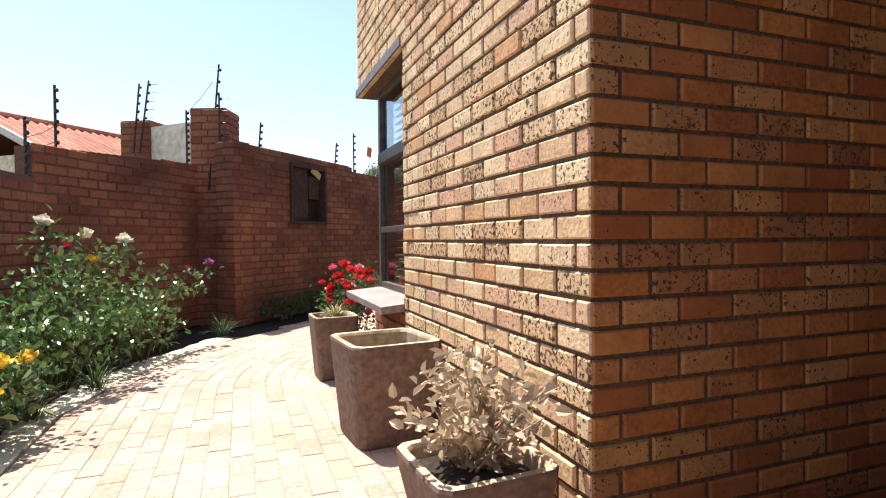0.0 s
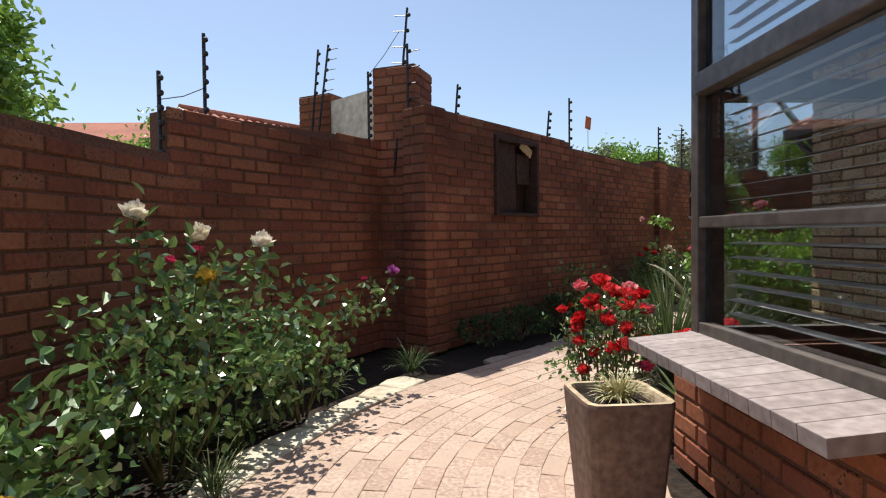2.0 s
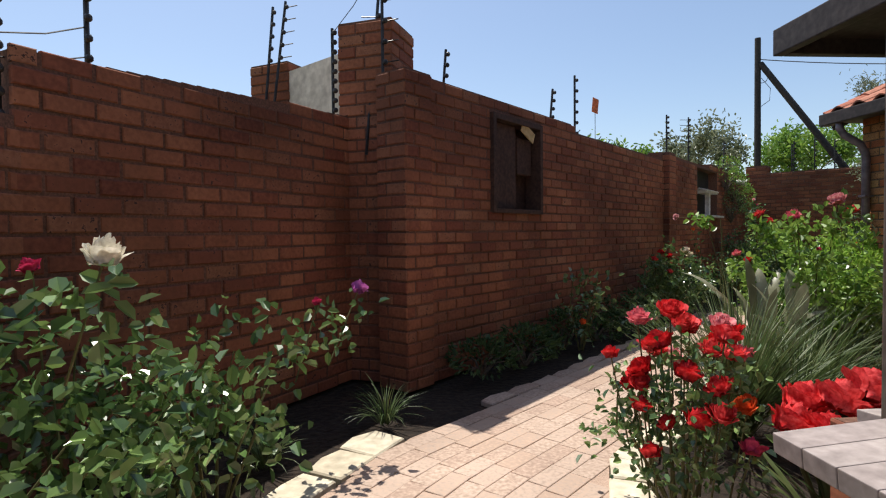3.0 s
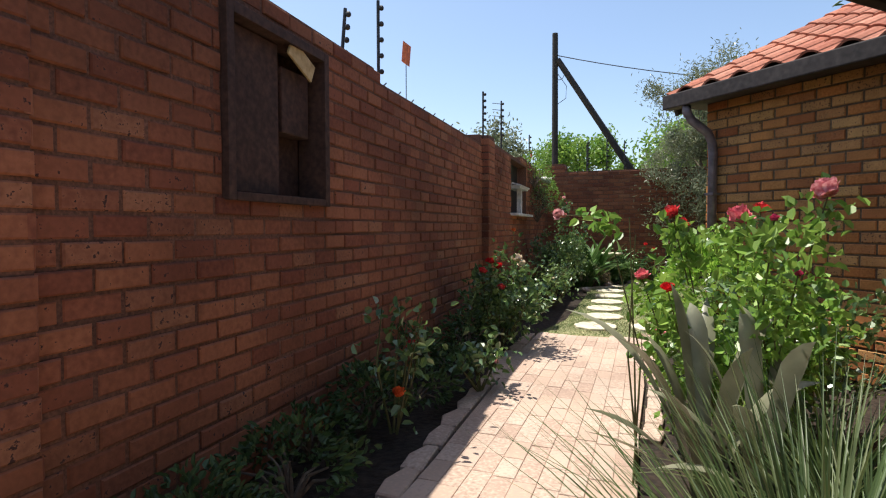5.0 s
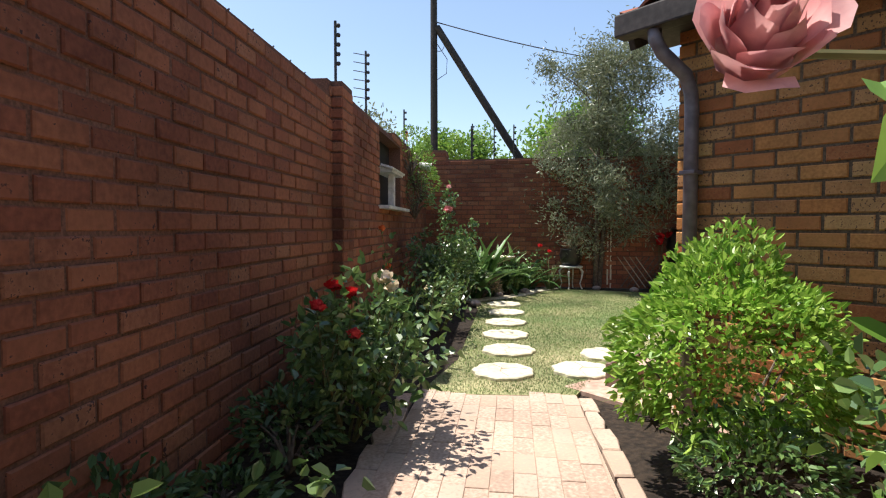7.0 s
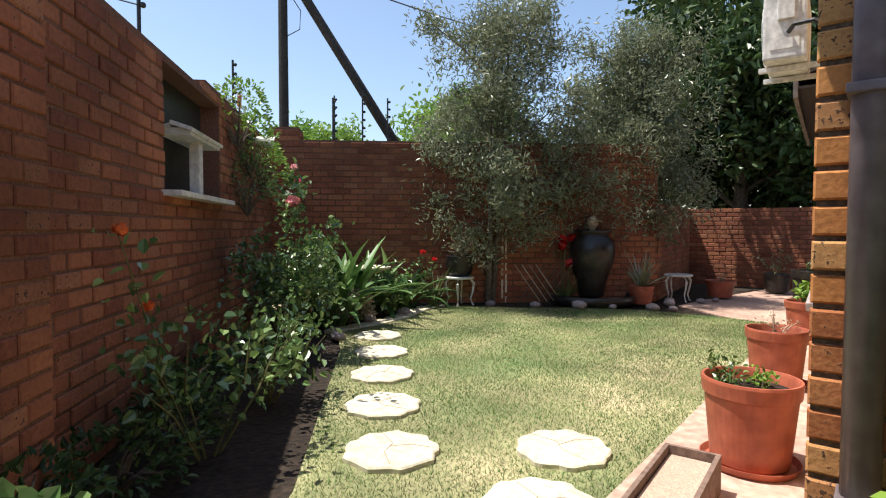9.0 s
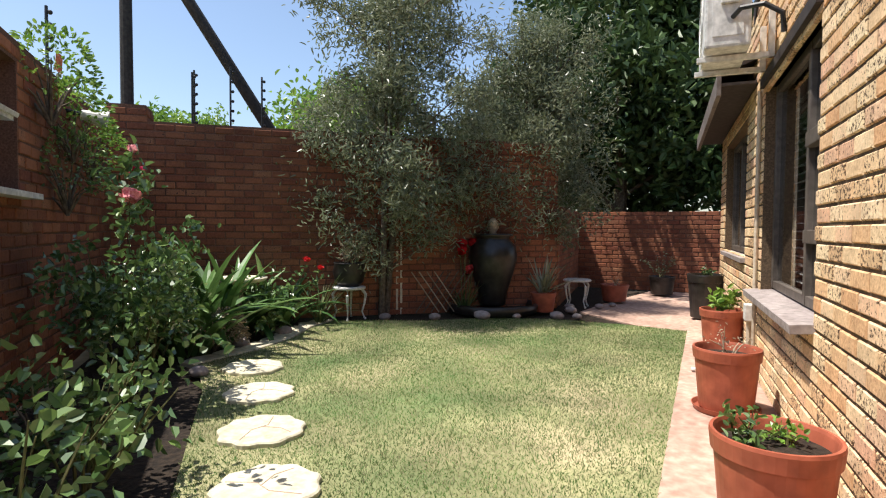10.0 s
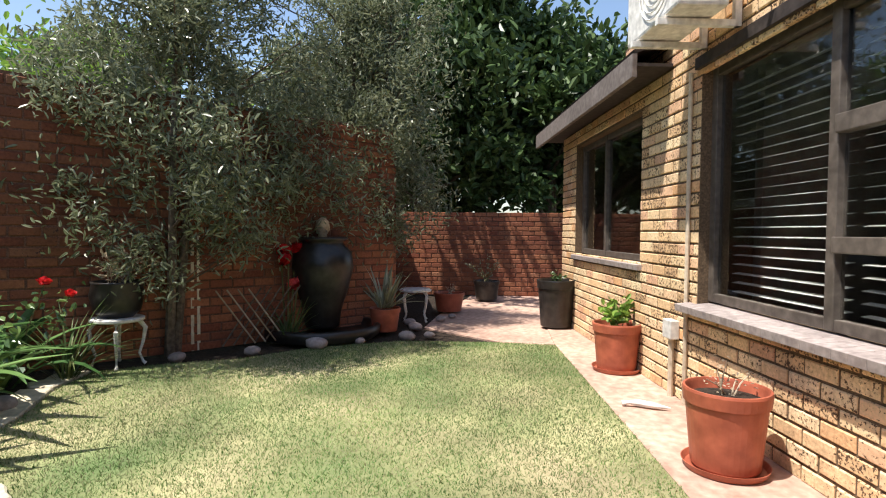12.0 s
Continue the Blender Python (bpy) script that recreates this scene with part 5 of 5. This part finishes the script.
for i, (x, y, ln) in enumerate(((-0.78, 6.1, 0.28), (-0.2, 6.68, 0.34), (-1.0, 4.6, 0.3), (-1.3, 5.0, 0.32), (-1.1, 5.2, 0.26), (-1.2, 3.95, 0.3), (-1.3, 3.15, 0.3), (-1.32, 2.85, 0.34), (-1.38, 4.15, 0.28))):
    tuft("grass_tuft", "dark green grassy tuft at the path's edge", (x, y), 70, ln, 0.01, STRAP_LEAF, 80 + i, 1.0, droop=0.5, group="edging tufts")
rose_bush("small rose in the shade of the wall", (2.45, 9.05), 0.4, 0.2, 260, [(2.57, 9.05, 0.2, 0.07, "pink")], 91)
rose_bush("sparse rose in the shade of the wall", (1.6, 8.55), 0.95, 0.28, 150, [(1.75, 8.6, 0.48, 0.08, "red"), (1.55, 8.3, 0.3, 0.08, "orange")], 92, low=0.4, canes=5)
rose_bush("rose bush with red and cream blooms beneath the wall", (3.28, 10.25), 0.85, 0.45, 1300, [(3.51, 10.21, 0.87, 0.11, "cream"), (3.15, 10.1, 0.86, 0.1, "red"), (3.3, 10.2, 0.8, 0.1, "red"), (3.0, 10.0, 0.78, 0.09, "red"), (3.2, 10.0, 0.62, 0.09, "red")], 93)
rose_bush("rose bush with a cream and pink bloom beside the lawn", (3.62, 10.55), 0.7, 0.35, 420, [(3.6, 10.25, 0.81, 0.11, "cream")], 94)
rose_bush("sparse rose with budding stems by the lawn", (4.9, 11.95), 0.8, 0.4, 260, [(4.4, 11.7, 1.15, 0.08, "orange"), (4.6, 11.9, 0.8, 0.07, "orange")], 95, low=0.5, canes=8)
rose_bush("sparse rose in the shaded bed", (5.6, 12.5), 0.75, 0.45, 420, [], 96, low=0.4)
rose_bush("tall climbing rose with pink blooms in the corner", (6.6, 13.6), 1.35, 0.4, 1500, [(6.45, 13.35, 1.38, 0.14, "pink"), (6.9, 13.9, 1.6, 0.12, "crimson"), (6.5, 13.4, 1.7, 0.08, "pink")], 97)
rose_bush("dark rose bush in the shaded corner", (7.3, 14.35), 1.3, 0.5, 1500, [], 98)
for i in range(17):
    s_ = 0.5 + i * 0.48
    leafy_shrub("ground_cover", "low dark green ground cover in the shaded bed", along(s_, 0.22 + 0.12 * math.sin(i * 2.1)), 0.26 + 0.05 * math.sin(i * 1.7), 0.3 + 0.12 * math.sin(i * 2.9), 420, 0.05, DARK_LEAF, 400 + i, rough=0.5)
for i, (s_, z_) in enumerate(((9.5, 1.95), (10.1, 1.75), (10.7, 1.6), (9.9, 1.3))):
    leafy_shrub("creeper", "creeper hanging over the wall top", along(s_, 0.1), 0.3, 0.7, 500, 0.05, LIGHT_LEAF if i < 3 else ROSE_LEAF, 99 + i * 7, 0.02, z=z_)
for i, (x, y, ln) in enumerate(((8.2, 14.7, 1.5), (8.8, 14.95, 1.45), (7.8, 14.5, 1.3), (9.5, 14.9, 1.2))):
    tuft("strelitzia", "crane-flower clump with broad paddle leaves", (x, y), 34, ln * 0.95, 0.17, PADDLE_LEAF, 101 + i, 0.9, droop=0.65, segs=6, group="strelitzia clumps", single=True)
rose_bush("straggly green shrub at the stone edge", (8.85, 14.5), 0.75, 0.35, 600, [(9.29, 14.27, 0.82, 0.1, "red"), (9.45, 14.2, 0.72, 0.09, "red")], 105, name="flower_shrub")
leafy_shrub("rosemary_bush", "grey pink-tinged low bush at the stone edge", (8.0, 14.35), 0.3, 0.4, 900, 0.04, DRY, 106)
tuft("day_lily", "arching strap leaves beside the stool", (9.75, 14.45), 50, 0.75, 0.025, STRAP_LEAF, 107, 1.0, droop=0.5)
tuft("agave", "spiky pale agave in a tilted clay pot", (12.0, 12.15), 36, 0.6, 0.055, FLAX_LEAF, 108, 1.3, droop=0.12, z=0.3)
round_pot("clay pot holding the agave", (12.0, 12.15), 0.19, 0.3, 0.0, False)
tuft("amaryllis_clump", "dark strap leaves beside the urn", (11.3, 13.1), 30, 0.6, 0.035, STRAP_LEAF, 109, 0.9)
lily = thing("amaryllis", "scarlet lily blooms on stalks beside the urn", "flower", at=(11.3, 13.12, 0))
LP = [(0.27, 0.0, 0.98), (0.15, 0.12, 0.97), (0.2, -0.05, 0.6), (0.1, 0.02, 0.9)]
for i, p in enumerate(LP):
    bm = bmesh.new()
    tube(bm, [(p[0] * 0.3, p[1] * 0.3, 0), p], [0.012, 0.008], 6)
    bloom(part("stalk", bm, STEM, lily), p, 0.2, "red", (0.6, 0.4 * i, i), "scarlet lily bloom")


# ---- trees ----
def tree(name, label, at, height, spread, crown_z, leaves, leaf, mat, seed, limbs=9, trunk=0.08, slim=0.28, clump=0.3, lean=(0, 0), multi=1, skirt=0):
    """Tapered trunk(s), limbs, twigs and clumped leaves with gaps."""
    ob = thing(name, label, "tree", at=(*at, 0))
    rng = np.random.default_rng(seed)
    bm = bmesh.new()
    centers = []
    for k in range(multi):
        a0 = rng.uniform(0, math.tau)
        top = Vector((lean[0] + (math.cos(a0) * spread * 0.35 if multi > 1 else 0), lean[1] + (math.sin(a0) * spread * 0.35 if multi > 1 else 0), height * 0.85))
        base = Vector((math.cos(a0) * 0.1 * (multi > 1), math.sin(a0) * 0.1 * (multi > 1), 0))
        spine = [base.lerp(top, t) + Vector((rng.normal(), rng.normal(), 0)) * 0.04 * t for t in (0, 0.2, 0.4, 0.6, 0.8, 1.0)]
        tube(bm, spine, [trunk * (1 - 0.85 * t) for t in (0, 0.2, 0.4, 0.6, 0.8, 1.0)], 8)
        for i in range(limbs):
            t = crown_z / height + (1 - crown_z / height) * (i + 0.5) / limbs * 0.9
            o = base.lerp(top, min(t, 1.0))
            a = i * 2.4 + rng.uniform(-0.4, 0.4) + k
            r = spread * (0.45 + 0.55 * math.sin(math.pi * min(1, 0.25 + 0.7 * (i + 0.5) / limbs))) * rng.uniform(0.75, 1.1)
            tip = o + Vector((math.cos(a) * r, math.sin(a) * r, rng.uniform(0.3, 0.9) * r + 0.1))
            mid = o.lerp(tip, 0.5) + Vector((0, 0, 0.08))
            tube(bm, [o, mid, tip], [trunk * 0.35 * (1 - 0.5 * t), trunk * 0.2, 0.006], 6)
            for _ in range(7):
                q = (o.lerp(tip, rng.uniform(0.35, 1.05)))
                centers.append(np.array(q) + rng.normal(size=3) * clump * 0.8)
            centers.append(np.array(tip))
        centers.append(np.array(top))
    for _ in range(skirt):
        a, r = rng.uniform(0, math.tau), spread * 0.85 * math.sqrt(rng.uniform(0, 1))
        q = Vector((math.cos(a) * r, math.sin(a) * r, rng.uniform(0.6, 2.3)))
        tube(bm, [(q.x * 0.2, q.y * 0.2, q.z * 0.6), q], [0.008, 0.003], 4)
        centers.append(np.array(q))
    part("trunk", bm, BARK, ob)
    centers = np.array(centers)
    n = leaves
    pick = rng.integers(0, len(centers), n)
    size = rng.uniform(0.6, 1.3, len(centers))
    pts = centers[pick] + rng.normal(size=(n, 3)) * clump * 0.55 * size[pick][:, None]
    pts[:, 2] = np.maximum(pts[:, 2], 0.3)
    dirs = ball_dirs(rng, n) + [0, 0, 0.25]
    leaf_part("crown", ob, mat, pts, dirs, ball_dirs(rng, n, 0.0), leaf * rng.uniform(0.6, 1.3, n), leaf * slim * rng.uniform(0.7, 1.2, n))
    return ob


tree("olive_tree", "grey-green multi-stemmed olive tree before the wall", (10.7, 14.15), 5.3, 1.15, 0.9, 30000, 0.085, OLIVE_LEAF, 201, 11, 0.05, 0.26, 0.24, multi=3, skirt=34)
tree("olive_tree", "tall grey-green olive tree beside the trellis", (12.9, 12.5), 5.3, 0.85, 0.8, 27000, 0.085, OLIVE_LEAF, 202, 11, 0.06, 0.26, 0.24, multi=3, skirt=26)
tree("olive_tree", "slender olive tree behind the urn", (11.85, 13.45), 2.9, 0.75, 0.9, 9000, 0.085, OLIVE_LEAF, 203, 9, 0.05, 0.26, 0.24, multi=2, skirt=10)
tree("shade_tree", "large dark-leaved tree beyond the end wall", (18.6, 12.0), 8.5, 2.6, 1.2, 26000, 0.24, DARK_LEAF, 204, 14, 0.2, 0.5, 0.6)
tree("shade_tree", "dense dark tree beyond the end wall", (19.6, 12.9), 6.0, 2.2, 1.5, 20000, 0.18, DARK_LEAF, 205, 14, 0.2, 0.5, 0.6)
tree("shade_tree", "dark tree behind the house end", (19.0, 9.0), 7.0, 2.2, 1.0, 20000, 0.24, DARK_LEAF, 206, 12, 0.18, 0.5, 0.55)
tree("shade_tree", "bright leafy tree beyond the back wall", (15.5, 18.0), 4.6, 2.0, 1.4, 14000, 0.16, LIGHT_LEAF, 207, 12, 0.14, 0.5, 0.5)
tree("street_tree", "bright green tree beyond the west wall", (-6.9, 9.6), 4.6, 1.5, 2.2, 16000, 0.15, LIGHT_LEAF, 208, 12, 0.14, 0.5, 0.45)
tree("street_tree", "small round tree behind the wall", (-6.8, 16.5), 3.6, 1.0, 2.0, 7000, 0.14, LIGHT_LEAF, 209, 10, 0.1, 0.5, 0.4)
for i, (x, y, h) in enumerate(((9.5, 34, 5.5), (12.5, 36, 6.5), (20, 40, 8), (25, 36, 8), (28, 28, 7), (4.0, 33, 4.6), (30, 18, 9))):
    tree("distant_tree", "distant green tree beyond the garden", (x, y), h, h * 0.4, h * 0.3, 7000, 0.28, LIGHT_LEAF if i % 2 else OLIVE_LEAF, 220 + i, 10, 0.15, 0.5, 0.6)

# ---- stones, paving and lawn ----
STEPS = [(4.95, 10.73), (5.53, 11.25), (6.03, 11.81), (6.57, 12.36), (7.13, 12.92), (7.66, 13.5), (5.5, 10.36), (6.12, 10.56)]
for i, (x, y) in enumerate(STEPS):
    rng = random.Random(300 + i)
    ob = thing("stepping_stone", "round pale stepping stone with a scalloped rim set in the lawn", "stepping stone", "stepping stones", at=(x, y, 0), turn=rng.uniform(0, 90))
    bm = bmesh.new()
    n = 40
    rim = [(0.245 + 0.012 * math.cos(k * math.tau / n * 9) + rng.uniform(-0.006, 0.006)) for k in range(n)]
    rings = [[bm.verts.new((r * f * math.cos(k * math.tau / n), r * f * math.sin(k * math.tau / n), z)) for k, r in enumerate(rim)] for f, z in ((1.0, -0.02), (1.0, 0.018), (0.96, 0.026))]
    for r0, r1 in zip(rings, rings[1:]):
        for k in range(n):
            bm.faces.new((r0[k], r0[(k + 1) % n], r1[(k + 1) % n], r1[k]))
    bm.faces.new(rings[-1])
    part("slab", bm, STONE, ob)
    bm = bmesh.new()
    tube(bm, [(-0.2, -0.02, 0.0265), (-0.05, 0.03, 0.0265), (0.06, 0.0, 0.0265), (0.19, 0.07, 0.0265)], 0.003, 4)
    tube(bm, [(0.02, 0.015, 0.0265), (0.05, -0.1, 0.0265), (0.02, -0.2, 0.0265)], 0.003, 4)
    part("groove", bm, SAND, ob)


def flagstones(name, label, line, width, seed, z=0.012, mat=None):
    """Irregular flat stones laid along a line, out to one side."""
    ob = tagged(new(name), label, "edging", kind="structure")
    rng = random.Random(seed)
    for (x0, y0), (x1, y1) in zip(line, line[1:]):
        d = Vector((x1 - x0, y1 - y0))
        n = max(1, round(d.length / 0.3))
        for i in range(n):
            a, b = Vector((x0, y0)) + d * (i + 0.02) / n, Vector((x0, y0)) + d * (i + 0.96) / n
            out = Vector((-d.y, d.x)).normalized() * width
            pts = [a, b, b + out * rng.uniform(0.75, 1.1), a.lerp(b, 0.5) + out * rng.uniform(0.95, 1.2), a + out * rng.uniform(0.75, 1.1)]
            bm = bmesh.new()
            top = [bm.verts.new((p.x + rng.uniform(-0.01, 0.01), p.y + rng.uniform(-0.01, 0.01), z + rng.uniform(-0.003, 0.004))) for p in pts]
            low = [bm.verts.new((v.co.x, v.co.y, -0.04)) for v in top]
            bm.faces.new(top)
            for k in range(5):
                bm.faces.new((top[k], low[k], low[(k + 1) % 5], top[(k + 1) % 5]))
            bmesh.ops.recalc_face_normals(bm, faces=bm.faces)
            bmesh.ops.bevel(bm, geom=[e for e in bm.edges if all(v.co.z > 0 for v in e.verts)], offset=0.008, segments=1, affect="EDGES")
            part("flagstone", bm, mat or FLAG, ob)
    return ob


flagstones("edging_1", "cream crazy-paving edge between path and rose bed", [(-1.06, 1.6), (-1.07, 4.0), (-0.88, 4.83), (-0.54, 5.64), (-0.07, 6.42)], 0.22, 7)
flagstones("edging_2", "cream stone edge at the bed's corner", [(1.6, 6.75), (0.95, 6.05), (0.78, 5.6), (0.72, 5.1), (0.94, 4.95)][::-1], -0.2, 8)
flagstones("edging_3", "pale stone edge round the lawn's corner", [(7.5, 14.05), (8.2, 14.02), (8.84, 14.12), (9.5, 14.37), (10.0, 14.42)], 0.22, 9)
flagstones("edging_4", "clay paver kerb between path and hedge", [(2.85, 7.87), (3.66, 8.62), (4.5, 9.52), (4.92, 9.95)], -0.1, 10, 0.003, PAVER)
flagstones("edging_5", "brick-wide kerb on the shaded side of the path", [(0.5, 6.97), (1.15, 7.58), (2.4, 8.93), (4.07, 10.71)], 0.12, 12, 0.004, PAVER)

path = tagged(new("path"), "pink clay pavers laid in running bond along the curved path", "path", kind="structure")
pv = {}


def paver_mesh(length, width=0.107, height=0.05):
    key = round(length, 3)
    if key not in pv:
        l, w, c = length / 2, width / 2, 0.0025
        v = [(-l, -w, -height), (l, -w, -height), (l, w, -height), (-l, w, -height), (-l, -w, -c), (l, -w, -c), (l, w, -c), (-l, w, -c), (-l + c, -w + c, 0), (l - c, -w + c, 0), (l - c, w - c, 0), (-l + c, w - c, 0)]
        f = [(0, 1, 5, 4), (1, 2, 6, 5), (2, 3, 7, 6), (3, 0, 4, 7), (4, 5, 9, 8), (5, 6, 10, 9), (6, 7, 11, 10), (7, 4, 8, 11), (8, 9, 10, 11)]
        me = bpy.data.meshes.new("paver")
        me.from_pydata(v, [], f)
        me.materials.append(PAVER)
        pv[key] = me
    return pv[key]


CX, CY, R0, STRAIGHT = 2.2, 4.2, 3.25, 6.6
rng = random.Random(77)
laid = []
for k in range(20):
    r = R0 - 0.055 - k * 0.11
    arc = r * math.pi / 4
    total = STRAIGHT + arc + 6.6
    s = (k % 2) * 0.113
    while s < total:
        m_ = s + 0.11
        if m_ < STRAIGHT:
            x, y, a = CX - r, CY - STRAIGHT + m_, math.pi / 2
        elif m_ < STRAIGHT + arc:
            th = math.pi - (m_ - STRAIGHT) / r
            x, y, a = CX + r * math.cos(th), CY + r * math.sin(th), th - math.pi / 2
        else:
            t = m_ - STRAIGHT - arc
            x, y, a = CX - r * 0.7071 + t * 0.7071, CY + r * 0.7071 + t * 0.7071, math.pi / 4
        s += 0.226
        if inside(x, y, PATH_EDGE):
            laid.append((y, Matrix.Translation((x, y, 0.004 + rng.uniform(-0.0025, 0.002))) @ Matrix.Rotation(a + rng.uniform(-0.012, 0.012), 4, "Z") @ Matrix.Rotation(rng.uniform(-0.006, 0.006), 4, "X")))
near_pavers = [m for y, m in laid if 4.6 < y < 7.2][:300]
rest = [m for y, m in laid if not 4.6 < y < 7.2] + [m for y, m in laid if 4.6 < y < 7.2][300:]
for m in near_pavers:
    ob = new("paver", paver_mesh(0.2225))
    ob.parent = path
    ob.matrix_local = m
me = paver_mesh(0.2225)
verts, faces = [], []
for m in rest:
    k = len(verts)
    verts += [m @ v.co for v in me.vertices]
    faces += [tuple(k + i for i in f.vertices) for f in me.polygons]
tagged(mesh("paving", verts, faces, PAVER, path), kind="stuff")

# lawn blades: short, thick near the walker, uneven
g = np.random.default_rng(9)
pts = []
while len(pts) < 190000:
    x, y = g.uniform(4.0, 11.6, 40000), g.uniform(9.9, 14.5, 40000)
    for a, b in zip(x, y):
        if inside(a, b, LAWN_EDGE) and all((a - sx) ** 2 + (b - sy) ** 2 > 0.06 for sx, sy in STEPS):
            pts.append((a, b, -0.005))
pts = np.array(pts[:190000])
n = len(pts)
d = ball_dirs(g, n, 0.35)
k_ = np.arange(n)[:, None] * 3
ln_, sd = g.uniform(0.012, 0.03, n)[:, None], ball_dirs(g, n, 0.0) * [1, 1, 0] * 0.003
v = np.stack([pts + sd, pts - sd, pts + d * ln_], 1).reshape(-1, 3)
tagged(mesh("grass", v.tolist(), (k_ + [0, 1, 2]).tolist(), BLADE), "short green and straw lawn grass", "grass", kind="stuff")

pl = thing("plant_label", "small white plant label on a stake", "plant label", at=(-1.0, 5.5, 0))
bm = bmesh.new()
box(bm, (-0.006, -0.003, 0), (0.006, 0.003, 0.26))
part("stake", bm, WHITE, pl)
bm = bmesh.new()
box(bm, (-0.022, -0.004, 0.24), (0.022, 0.004, 0.33), Matrix.Rotation(radians(8), 4, "X"), 0.003)
part("tag", bm, WHITE, pl)
lay_bricks()
